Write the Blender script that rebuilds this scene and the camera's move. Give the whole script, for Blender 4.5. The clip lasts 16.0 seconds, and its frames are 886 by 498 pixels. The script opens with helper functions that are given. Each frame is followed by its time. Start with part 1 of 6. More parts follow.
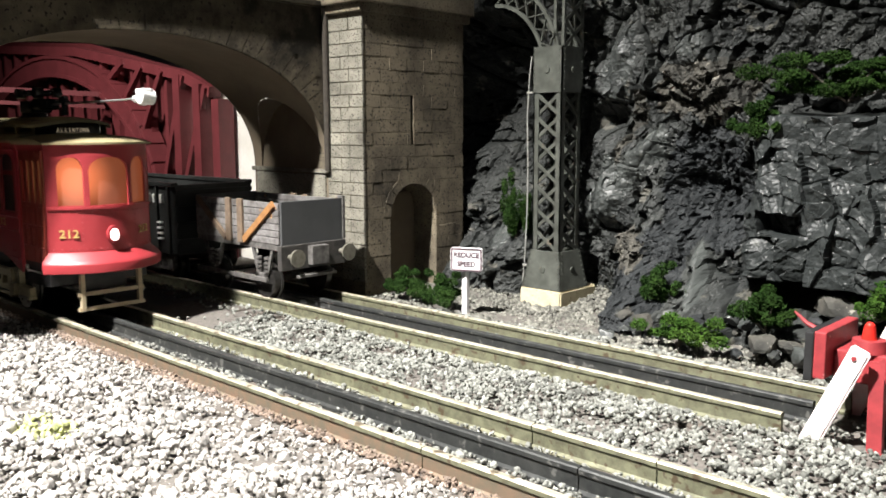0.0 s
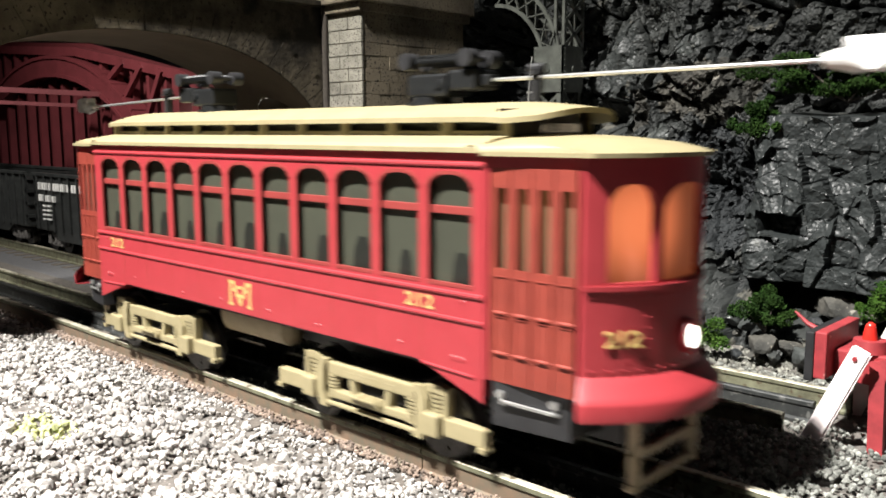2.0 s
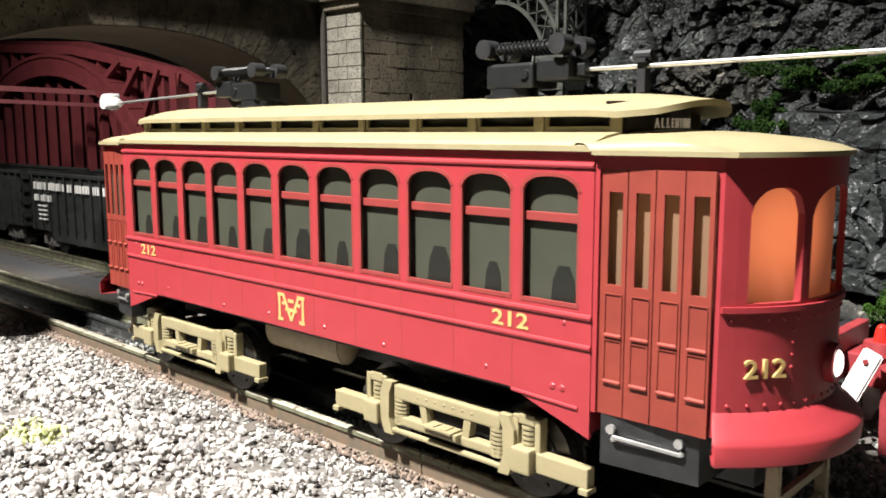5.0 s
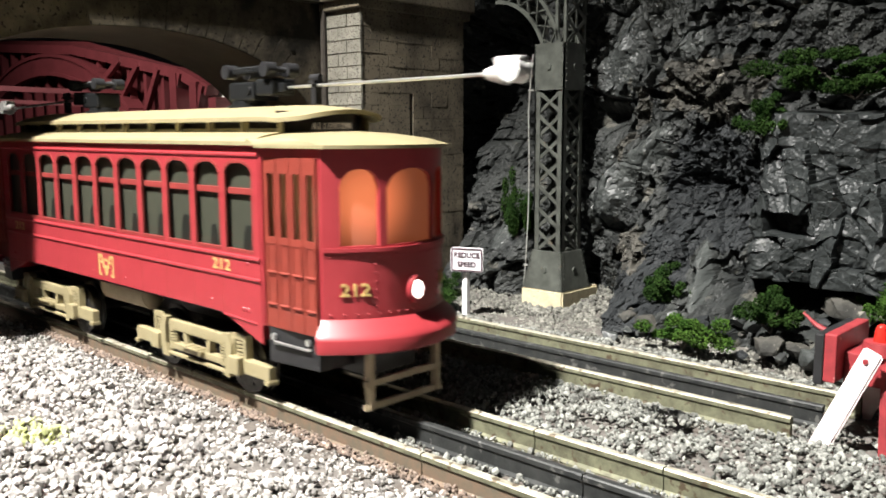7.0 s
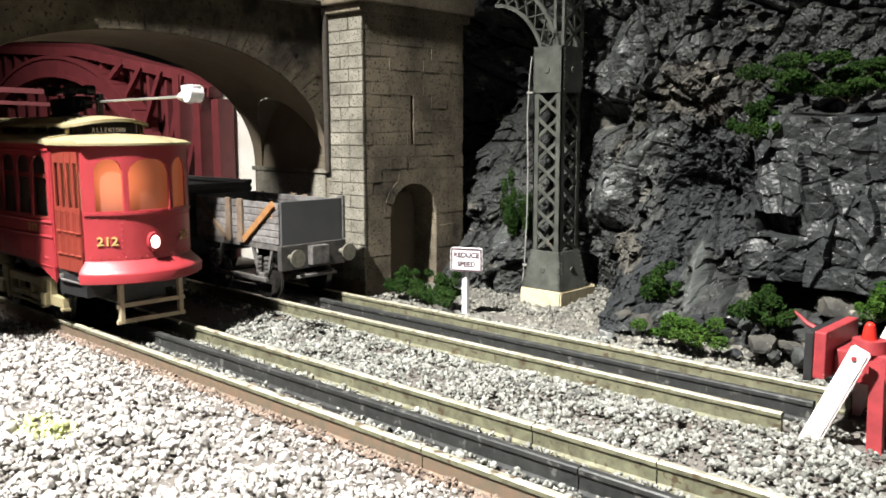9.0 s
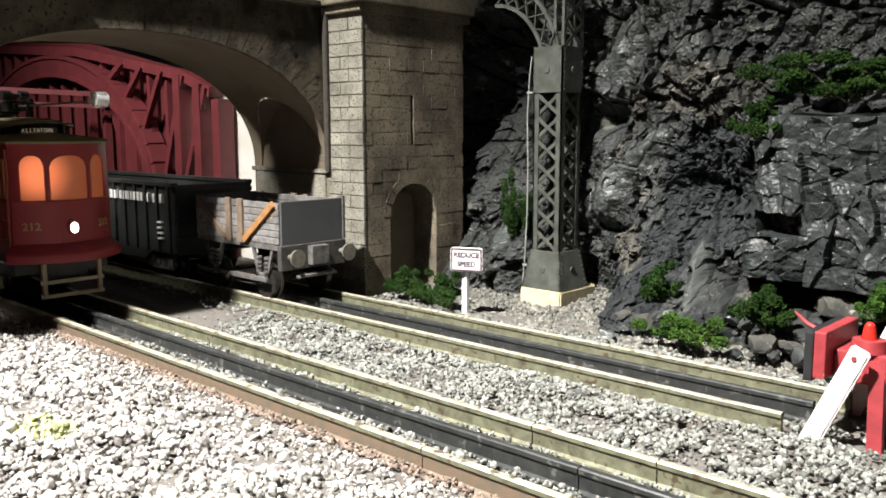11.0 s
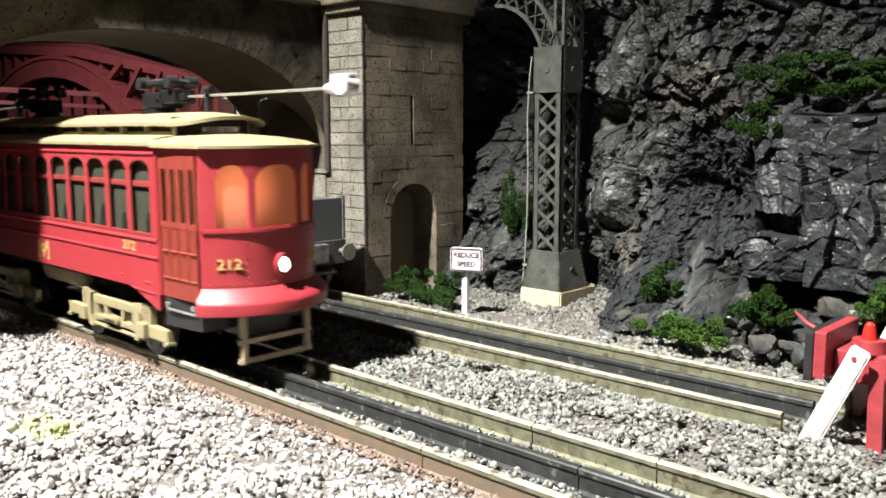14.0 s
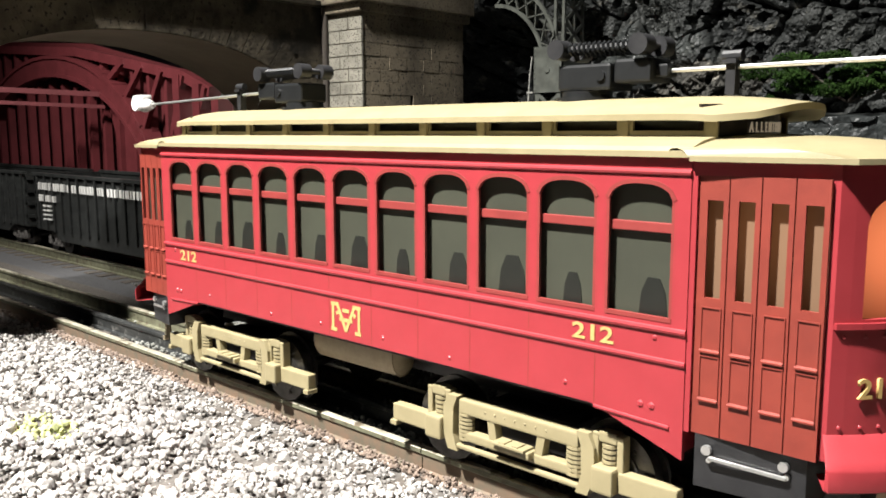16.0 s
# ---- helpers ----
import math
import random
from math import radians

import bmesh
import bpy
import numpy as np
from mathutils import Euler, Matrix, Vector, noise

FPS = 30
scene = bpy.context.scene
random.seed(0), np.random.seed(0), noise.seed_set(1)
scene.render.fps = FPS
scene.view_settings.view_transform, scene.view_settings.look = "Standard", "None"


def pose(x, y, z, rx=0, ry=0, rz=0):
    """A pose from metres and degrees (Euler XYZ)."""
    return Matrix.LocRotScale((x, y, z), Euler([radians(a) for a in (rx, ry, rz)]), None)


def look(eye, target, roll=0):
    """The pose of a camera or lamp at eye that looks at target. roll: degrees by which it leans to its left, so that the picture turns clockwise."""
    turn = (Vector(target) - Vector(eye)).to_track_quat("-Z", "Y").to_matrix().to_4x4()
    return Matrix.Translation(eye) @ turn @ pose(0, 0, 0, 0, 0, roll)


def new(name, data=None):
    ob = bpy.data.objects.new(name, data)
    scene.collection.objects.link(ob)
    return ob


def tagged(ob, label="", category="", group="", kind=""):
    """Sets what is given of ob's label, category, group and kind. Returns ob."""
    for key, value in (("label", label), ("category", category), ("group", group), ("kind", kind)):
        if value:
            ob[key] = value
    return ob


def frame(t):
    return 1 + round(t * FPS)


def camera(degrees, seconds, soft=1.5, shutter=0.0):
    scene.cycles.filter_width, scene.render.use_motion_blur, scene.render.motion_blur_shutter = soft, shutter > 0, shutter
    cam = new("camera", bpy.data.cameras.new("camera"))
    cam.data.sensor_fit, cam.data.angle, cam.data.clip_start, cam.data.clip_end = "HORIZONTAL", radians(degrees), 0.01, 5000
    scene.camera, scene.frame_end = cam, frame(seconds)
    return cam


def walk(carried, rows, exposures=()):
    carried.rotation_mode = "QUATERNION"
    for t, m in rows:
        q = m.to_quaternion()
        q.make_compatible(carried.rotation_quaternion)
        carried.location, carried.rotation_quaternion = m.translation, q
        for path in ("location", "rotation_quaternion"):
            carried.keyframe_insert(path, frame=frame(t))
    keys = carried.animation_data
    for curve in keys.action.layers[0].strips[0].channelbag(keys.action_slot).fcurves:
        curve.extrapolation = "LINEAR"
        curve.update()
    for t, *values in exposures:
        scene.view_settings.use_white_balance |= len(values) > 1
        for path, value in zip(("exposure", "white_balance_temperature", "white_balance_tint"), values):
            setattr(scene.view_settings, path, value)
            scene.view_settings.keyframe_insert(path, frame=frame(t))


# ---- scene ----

# ------------------------------------------------------------------ camera
# World: x along the tracks (the tram runs towards +x), y away from the camera, z = 0 at the rail tops, true model size.
cam = camera(55.19, 16.0, soft=1.7, shutter=0.6)
EYE = Vector((0.0, 0.0, 0.08187))
FWD = Vector((-0.67940768, 0.72062552, -0.13821749))


def cam_row(t, ahead):
    e = EYE + FWD * ahead
    return (t, look(e, e + FWD, -0.12))


walk(cam, [cam_row(0, 0), cam_row(1.9, 0), cam_row(2.3, 0.004), cam_row(2.7, 0.0065), cam_row(8.1, 0.0065),
           cam_row(8.35, 0.003), cam_row(8.5, -0.001), cam_row(8.8, 0), cam_row(16, 0)],
     exposures=((0, 0.0), (1.0, 0.0), (2.4, -0.22), (7.4, -0.22), (8.6, 0.0), (14.2, 0.0), (15.4, -0.16), (16, -0.16)))

# ------------------------------------------------------------------ light
world = bpy.data.worlds.new("world")
scene.world = world
world.use_nodes = True
world.node_tree.nodes["Background"].inputs[0].default_value = (0.75, 0.85, 1.0, 1)
world.node_tree.nodes["Background"].inputs[1].default_value = 0.05


def area_lamp(name, eye, target, size, watts, colour):
    d = bpy.data.lights.new(name, "AREA")
    d.shape, d.size, d.energy, d.color = "DISK", size, watts, colour
    ob = new(name, d)
    ob.matrix_world = look(eye, target)
    return ob


def spot_lamp(name, eye, target, degrees, watts, colour, radius):
    d = bpy.data.lights.new(name, "SPOT")
    d.spot_size, d.spot_blend, d.energy, d.color, d.shadow_soft_size = radians(degrees), 1.0, watts, colour, radius
    ob = new(name, d)
    ob.matrix_world = look(eye, target)
    return ob


spot_lamp("shaded_lamp", (-0.23, -0.31, 0.86), (-0.206, 0.132, 0.0), 44.0, 245.0, (1.0, 0.97, 0.93), 0.022)
spot_lamp("bridge_lamp", (-0.50, 0.02, 0.36), (-0.61, 0.33, 0.04), 82, 11.5, (1.0, 0.96, 0.9), 0.03)
area_lamp("room_lamp", (0.9, -0.9, 1.3), (-0.2, 0.3, 0.0), 0.5, 0.6, (0.9, 0.95, 1.0))


# ------------------------------------------------------------------ materials
def mat(name, c1, c2=None, rough=0.5, metal=0.0, scale=300.0, detail=6.0, bump=0.0, place=False, bscale=None, spots=None, spot_scale=900.0,
        spot_at=0.62, coat=0.0, rand=0.0, lo=0.35, hi=0.65):
    m = bpy.data.materials.new(name)
    m.use_nodes = True
    nt = m.node_tree
    b = nt.nodes["Principled BSDF"]
    b.inputs["Roughness"].default_value = rough
    b.inputs["Metallic"].default_value = metal
    b.inputs["Coat Weight"].default_value = coat
    tc = nt.nodes.new("ShaderNodeNewGeometry" if place else "ShaderNodeTexCoord")
    where = tc.outputs["Position" if place else "Object"]
    if c2 is None:
        c2 = tuple(v * 0.8 for v in c1)
    n = nt.nodes.new("ShaderNodeTexNoise")
    n.inputs["Scale"].default_value = scale
    n.inputs["Detail"].default_value = detail
    n.inputs["Roughness"].default_value = 0.65
    nt.links.new(where, n.inputs["Vector"])
    r = nt.nodes.new("ShaderNodeValToRGB")
    r.color_ramp.elements[0].position, r.color_ramp.elements[1].position = lo, hi
    r.color_ramp.elements[0].color, r.color_ramp.elements[1].color = (*c1, 1), (*c2, 1)
    nt.links.new(n.outputs["Fac"], r.inputs["Fac"])
    col = r.outputs["Color"]
    if spots:
        n2 = nt.nodes.new("ShaderNodeTexNoise")
        n2.inputs["Scale"].default_value = spot_scale
        n2.inputs["Detail"].default_value = 3
        nt.links.new(where, n2.inputs["Vector"])
        r2 = nt.nodes.new("ShaderNodeValToRGB")
        r2.color_ramp.elements[0].position, r2.color_ramp.elements[1].position = spot_at, spot_at + 0.06
        nt.links.new(n2.outputs["Fac"], r2.inputs["Fac"])
        mx = nt.nodes.new("ShaderNodeMixRGB")
        mx.inputs[2].default_value = (*spots, 1)
        nt.links.new(r2.outputs["Color"], mx.inputs[0])
        nt.links.new(col, mx.inputs[1])
        col = mx.outputs[0]
    if rand:
        if rand > 0:
            oi = nt.nodes.new("ShaderNodeObjectInfo")
            src = oi.outputs["Random"]
        else:
            oi = nt.nodes.new("ShaderNodeNewGeometry")
            src = oi.outputs["Random Per Island"]
        mr = nt.nodes.new("ShaderNodeMapRange")
        mr.inputs["To Min"].default_value, mr.inputs["To Max"].default_value = 1 - abs(rand), 1 + abs(rand)
        nt.links.new(src, mr.inputs["Value"])
        hs = nt.nodes.new("ShaderNodeHueSaturation")
        nt.links.new(mr.outputs[0], hs.inputs["Value"])
        nt.links.new(col, hs.inputs["Color"])
        col = hs.outputs[0]
    nt.links.new(col, b.inputs["Base Color"])
    if bump:
        n3 = nt.nodes.new("ShaderNodeTexNoise")
        n3.inputs["Scale"].default_value = bscale or scale * 3
        n3.inputs["Detail"].default_value = 5
        nt.links.new(where, n3.inputs["Vector"])
        bp = nt.nodes.new("ShaderNodeBump")
        bp.inputs["Strength"].default_value = bump
        bp.inputs["Distance"].default_value = 0.0006
        nt.links.new(n3.outputs["Fac"], bp.inputs["Height"])
        nt.links.new(bp.outputs[0], b.inputs["Normal"])
    return m


def glow(name, base, colour, strength, centre=None, radius=0.02, low=0.15):
    """Lit translucent plastic, brightest next to its bulb."""
    m = mat(name, base, base, rough=0.5)
    nt = m.node_tree
    b = nt.nodes["Principled BSDF"]
    b.inputs["Emission Color"].default_value = (*colour, 1)
    b.inputs["Emission Strength"].default_value = strength
    if centre:
        tc = nt.nodes.new("ShaderNodeTexCoord")
        vd = nt.nodes.new("ShaderNodeVectorMath")
        vd.operation = "DISTANCE"
        vd.inputs[1].default_value = centre
        nt.links.new(tc.outputs["Object"], vd.inputs[0])
        mr = nt.nodes.new("ShaderNodeMapRange")
        mr.interpolation_type = "SMOOTHSTEP"
        mr.inputs["From Min"].default_value, mr.inputs["From Max"].default_value = 0.002, radius
        mr.inputs["To Min"].default_value, mr.inputs["To Max"].default_value = strength, strength * low
        nt.links.new(vd.outputs["Value"], mr.inputs["Value"])
        nt.links.new(mr.outputs[0], b.inputs["Emission Strength"])
    return m


M = {}
M["red"] = mat("red_paint", (0.30, 0.031, 0.038), (0.27, 0.027, 0.033), rough=0.42, scale=120, bump=0.03, bscale=2500)
M["dark_red"] = mat("door_paint", (0.21, 0.034, 0.022), (0.17, 0.027, 0.018), rough=0.5, scale=150, bump=0.05, bscale=2500)
M["sash"] = mat("sash_paint", (0.23, 0.036, 0.032), (0.19, 0.03, 0.027), rough=0.45, scale=150)
M["cream"] = mat("cream_paint", (0.275, 0.235, 0.134), (0.24, 0.205, 0.115), rough=0.45, scale=120, bump=0.04, bscale=2000)
M["gold"] = mat("gold_print", (0.50, 0.35, 0.13), (0.42, 0.28, 0.10), rough=0.45, scale=900)
M["black"] = mat("black_plastic", (0.012, 0.012, 0.013), (0.022, 0.022, 0.023), rough=0.42, scale=200)
M["grey_metal"] = mat("trolley_base_metal", (0.011, 0.012, 0.0125), (0.007, 0.0075, 0.008), rough=0.42, metal=0.1, scale=400)
M["steel"] = mat("bright_steel", (0.78, 0.78, 0.76), (0.66, 0.66, 0.64), rough=0.28, metal=0.85, scale=300)
M["silver"] = mat("silver_casting", (0.82, 0.81, 0.78), (0.62, 0.61, 0.6), rough=0.4, metal=0.3, scale=700, bump=0.3)
M["wheel"] = mat("wheel_steel", (0.10, 0.095, 0.09), (0.05, 0.048, 0.045), rough=0.35, metal=0.8, scale=300)
M["window_dark"] = mat("window_film", (0.047, 0.050, 0.036), (0.040, 0.042, 0.031), rough=0.35, scale=60)
M["film_shape"] = mat("window_print", (0.010, 0.011, 0.009), (0.014, 0.015, 0.012), rough=0.4)
M["sign_black"] = mat("sign_board", (0.012, 0.008, 0.007), (0.02, 0.012, 0.01), rough=0.3)
M["sign_text"] = glow("lit_lettering", (0.25, 0.22, 0.17), (1.0, 0.8, 0.55), 0.22)
M["glow_front"] = glow("lit_window", (0.12, 0.045, 0.03), (1.0, 0.25, 0.095), 1.05, (0.1262, -0.0118, 0.0625), 0.0165, 0.18)
M["glow_door"] = glow("lit_door_window", (0.14, 0.085, 0.05), (1.0, 0.36, 0.12), 0.11, (0.108, -0.0215, 0.064), 0.016, 0.25)
M["headlamp"] = glow("headlamp_lens", (0.9, 0.9, 0.85), (1.0, 0.93, 0.85), 6.0)
M["beige"] = mat("beige_fender", (0.40, 0.33, 0.22), (0.33, 0.27, 0.18), rough=0.6, scale=400)

M["rail"] = mat("rail_side", (0.180, 0.182, 0.118), (0.085, 0.083, 0.054), rough=0.55, metal=0.2, scale=220, spots=(0.07, 0.05, 0.03), spot_scale=350, spot_at=0.60)
M["rail_top"] = mat("rail_head", (0.66, 0.63, 0.51), (0.36, 0.33, 0.25), rough=0.34, metal=0.5, scale=160, spots=(0.16, 0.13, 0.09), spot_scale=260, spot_at=0.58)
M["rail_rust"] = mat("rusty_rail", (0.15, 0.098, 0.064), (0.10, 0.086, 0.060), rough=0.7, scale=260)
M["centre_rail"] = mat("blackened_rail", (0.024, 0.026, 0.026), (0.050, 0.052, 0.050), rough=0.4, metal=0.3, scale=260, spots=(0.13, 0.13, 0.122), spot_scale=330, spot_at=0.60)
M["sleeper"] = mat("sleeper_wood", (0.06, 0.05, 0.042), (0.11, 0.095, 0.08), rough=0.85, scale=500, bump=0.4)
M["ground"] = mat("ballast_bed", (0.14, 0.128, 0.116), (0.085, 0.078, 0.07), rough=0.95, scale=500, bump=0.5)
M["roadbed"] = mat("grey_roadbed", (0.10, 0.10, 0.105), (0.07, 0.07, 0.072), rough=0.9, scale=500, bump=0.3, bscale=2500)
M["stone_chip"] = mat("ballast_chip", (0.42, 0.40, 0.375), (0.25, 0.238, 0.222), rough=0.9, scale=700, rand=-0.55, bump=0.3, bscale=3000)
M["stone_grey"] = mat("ballast_chip_grey", (0.25, 0.256, 0.232), (0.130, 0.133, 0.120), rough=0.9, scale=700, rand=-0.5, bump=0.3, bscale=3000)
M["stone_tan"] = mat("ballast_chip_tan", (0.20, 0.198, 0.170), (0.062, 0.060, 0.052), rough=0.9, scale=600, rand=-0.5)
M["stone_rust"] = mat("rusty_chip", (0.21, 0.160, 0.128), (0.12, 0.09, 0.07), rough=0.9, scale=700, rand=-0.5)
M["moss"] = mat("pale_moss", (0.34, 0.38, 0.15), (0.45, 0.46, 0.25), rough=0.95, scale=700, rand=-0.3)
M["rock"] = mat("painted_rock", (0.0165, 0.0182, 0.0180), (0.046, 0.049, 0.046), rough=0.5, scale=30, detail=12, bump=0.5, bscale=700, lo=0.34, hi=0.68,
                spots=(0.10, 0.097, 0.083), spot_scale=90, spot_at=0.64)
M["rock_smooth"] = mat("smooth_plaster_rock", (0.066, 0.072, 0.068), (0.034, 0.0375, 0.0362), rough=0.40, scale=36, detail=8, bump=0.25, bscale=500, lo=0.36, hi=0.62,
                       spots=(0.17, 0.172, 0.155), spot_scale=120, spot_at=0.66)
# blue-grey crumbs, darkened further to hold the shade of the cliff's basin
M["rock_crumb"] = mat("crumbled_rock_with_shade", (0.0115, 0.0130, 0.0138), (0.027, 0.030, 0.0315), rough=0.6, scale=140, detail=9, bump=0.6, bscale=1100, lo=0.36, hi=0.66)
M["rock_tan"] = mat("dusty_tan_rock", (0.095, 0.090, 0.077), (0.032, 0.032, 0.029), rough=0.75, scale=60, detail=10, bump=0.5, bscale=900, lo=0.32, hi=0.60,
                    spots=(0.22, 0.205, 0.175), spot_scale=260, spot_at=0.63)
M["rock_block"] = mat("painted_rock_block", (0.017, 0.0195, 0.0195), (0.031, 0.0347, 0.034), rough=0.42, scale=60, detail=9, bump=0.35, bscale=500, lo=0.3, hi=0.72,
                      spots=(0.085, 0.089, 0.083), spot_scale=110, spot_at=0.68)
M["wall"] = mat("weathered_stone", place=True, c1=(0.115, 0.097, 0.068), c2=(0.014, 0.012, 0.009), rough=0.85, scale=20, detail=13, bump=0.6, bscale=400, lo=0.37, hi=0.58,
                spots=(0.02, 0.017, 0.014), spot_scale=500, spot_at=0.60, rand=0.05)
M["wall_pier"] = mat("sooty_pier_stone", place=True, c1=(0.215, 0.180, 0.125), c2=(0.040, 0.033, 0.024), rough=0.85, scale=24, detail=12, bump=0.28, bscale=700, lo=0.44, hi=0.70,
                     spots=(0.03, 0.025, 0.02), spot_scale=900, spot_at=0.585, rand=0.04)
# paler copy of the stone for lit parts: the light is in the colour
M["wall_lit"] = mat("lit_stone", place=True, c1=(0.28, 0.265, 0.215), c2=(0.072, 0.066, 0.052), rough=0.85, scale=30, detail=12, bump=0.35, bscale=700, lo=0.42, hi=0.70,
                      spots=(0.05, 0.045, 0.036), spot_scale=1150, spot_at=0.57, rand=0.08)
M["soffit"] = mat("arch_soffit", (0.21, 0.172, 0.125), (0.155, 0.126, 0.092), rough=0.9, scale=25, bump=0.05)
M["soot"] = mat("joint_mortar", (0.035, 0.03, 0.024), (0.06, 0.05, 0.04), rough=0.95, scale=300)
M["maroon"] = mat("bridge_maroon", (0.17, 0.032, 0.038), (0.13, 0.025, 0.029), rough=0.5, scale=80)
M["maroon_panel"] = mat("bridge_plate", (0.13, 0.022, 0.026), (0.10, 0.017, 0.02), rough=0.6, scale=60)
M["white_wall"] = mat("white_board", (0.82, 0.80, 0.75), (0.72, 0.70, 0.64), rough=0.9, scale=60)
M["green_steel"] = mat("grey_green_steel", (0.092, 0.098, 0.085), (0.050, 0.053, 0.046), rough=0.38, scale=140, metal=0.1,
                       spots=(0.15, 0.115, 0.08), spot_scale=220, spot_at=0.68)
M["concrete"] = mat("cast_footing", (0.56, 0.50, 0.34), (0.42, 0.37, 0.25), rough=0.85, scale=200, bump=0.2, spots=(0.14, 0.11, 0.07), spot_scale=500, spot_at=0.66)
M["hopper_black"] = mat("car_black", (0.014, 0.015, 0.015), (0.028, 0.03, 0.029), rough=0.45, scale=200)
M["white_print"] = mat("white_print", (0.72, 0.72, 0.70), (0.60, 0.60, 0.58), rough=0.6, scale=800)
M["wood_grey"] = mat("weathered_plank", (0.20, 0.192, 0.19), (0.075, 0.068, 0.064), rough=0.85, scale=180, detail=8, bump=0.4, rand=0.2, spots=(0.36, 0.20, 0.09), spot_scale=160, spot_at=0.66)
M["wood_orange"] = mat("stained_strap", (0.34, 0.165, 0.055), (0.22, 0.105, 0.04), rough=0.7, scale=300)
M["wood_brown"] = mat("plank_post", (0.165, 0.118, 0.08), (0.11, 0.078, 0.054), rough=0.8, scale=300)
M["end_grey"] = mat("grey_sheet", (0.062, 0.064, 0.066), (0.05, 0.052, 0.054), rough=0.6, scale=60)
M["dark_frame"] = mat("dark_underframe", (0.03, 0.029, 0.028), (0.06, 0.055, 0.05), rough=0.6, scale=300)
M["wagon_frame"] = mat("worn_frame", (0.14, 0.133, 0.126), (0.045, 0.042, 0.04), rough=0.6, scale=300)
M["brass"] = mat("dull_brass", (0.24, 0.23, 0.19), (0.14, 0.13, 0.105), rough=0.45, metal=0.5, scale=300)
M["stop_red"] = mat("buffer_red", (0.29, 0.034, 0.039), (0.20, 0.024, 0.028), rough=0.5, scale=200, spots=(0.55, 0.28, 0.25), spot_scale=300, spot_at=0.70)
M["stop_white"] = mat("strut_white", (0.82, 0.78, 0.76), (0.74, 0.62, 0.62), rough=0.6, scale=160, spots=(0.55, 0.22, 0.22), spot_scale=260, spot_at=0.68)
M["lamp_red"] = mat("red_lens", (0.55, 0.03, 0.02), (0.45, 0.02, 0.015), rough=0.2)
M["sign_white"] = mat("sign_white", (0.78, 0.76, 0.78), (0.66, 0.64, 0.66), rough=0.6, scale=400)
M["sign_ink"] = mat("sign_ink", (0.05, 0.035, 0.045), (0.09, 0.05, 0.06), rough=0.6)
M["leaf"] = mat("foliage", (0.008, 0.022, 0.004), (0.021, 0.044, 0.009), rough=0.9, scale=120, rand=-0.5)
M["leaf_light"] = mat("foliage_bright", (0.020, 0.054, 0.008), (0.044, 0.084, 0.014), rough=0.9, scale=120, rand=-0.45)
M["room"] = mat("room_wall", (0.22, 0.22, 0.23), (0.20, 0.20, 0.21), rough=0.9, scale=3)
# dull, dusty surfaces reflect little
for k, v in (("rock", 0.26), ("rock_block", 0.3), ("rock_smooth", 0.35), ("rock_crumb", 0.25), ("rock_tan", 0.15), ("leaf", 0.08), ("leaf_light", 0.08), ("wall", 0.2), ("soffit", 0.2), ("ground", 0.2), ("stone_grey", 0.2), ("stone_chip", 0.25)):
    M[k].node_tree.nodes["Principled BSDF"].inputs["Specular IOR Level"].default_value = v
M["cable"] = mat("cable", (0.30, 0.30, 0.28), (0.22, 0.22, 0.2), rough=0.5)


# ------------------------------------------------------------------ mesh helpers
def box(bm, x0, x1, y0, y1, z0, z1, bevel=0.0, m=None):
    r = bmesh.ops.create_cube(bm, size=1.0)
    vs = r["verts"]
    t = Matrix.Translation(((x0 + x1) / 2, (y0 + y1) / 2, (z0 + z1) / 2)) @ Matrix.Diagonal((x1 - x0, y1 - y0, z1 - z0, 1))
    bmesh.ops.transform(bm, matrix=t if m is None else m @ t, verts=vs)
    if bevel:
        es = list({e for v in vs for e in v.link_edges})
        bmesh.ops.bevel(bm, geom=es, offset=bevel, segments=2, affect="EDGES", profile=0.6)


def cyl(bm, a, b, r, n=12, r2=None):
    a, b = Vector(a), Vector(b)
    d = b - a
    m = Matrix.Translation((a + b) / 2) @ d.to_track_quat("Z", "Y").to_matrix().to_4x4()
    bmesh.ops.create_cone(bm, cap_ends=True, segments=n, radius1=r, radius2=r if r2 is None else r2, depth=d.length, matrix=m)


def bar(bm, a, b, w, h, up=(0, 0, 1)):
    """A bar of section w (across) by h (along up) from a to b."""
    a, b = Vector(a), Vector(b)
    x = (b - a).normalized()
    y = Vector(up).cross(x).normalized()
    z = x.cross(y)
    m = Matrix((x, y, z)).transposed().to_4x4()
    m.translation = (a + b) / 2
    r = bmesh.ops.create_cube(bm, size=1.0)
    bmesh.ops.transform(bm, matrix=m @ Matrix.Diagonal(((b - a).length, w, h, 1)), verts=r["verts"])


def ball(bm, c, r, s=(1, 1, 1), sub=2):
    bmesh.ops.create_icosphere(bm, subdivisions=sub, radius=r, matrix=Matrix.Translation(c) @ Matrix.Diagonal((*s, 1)))


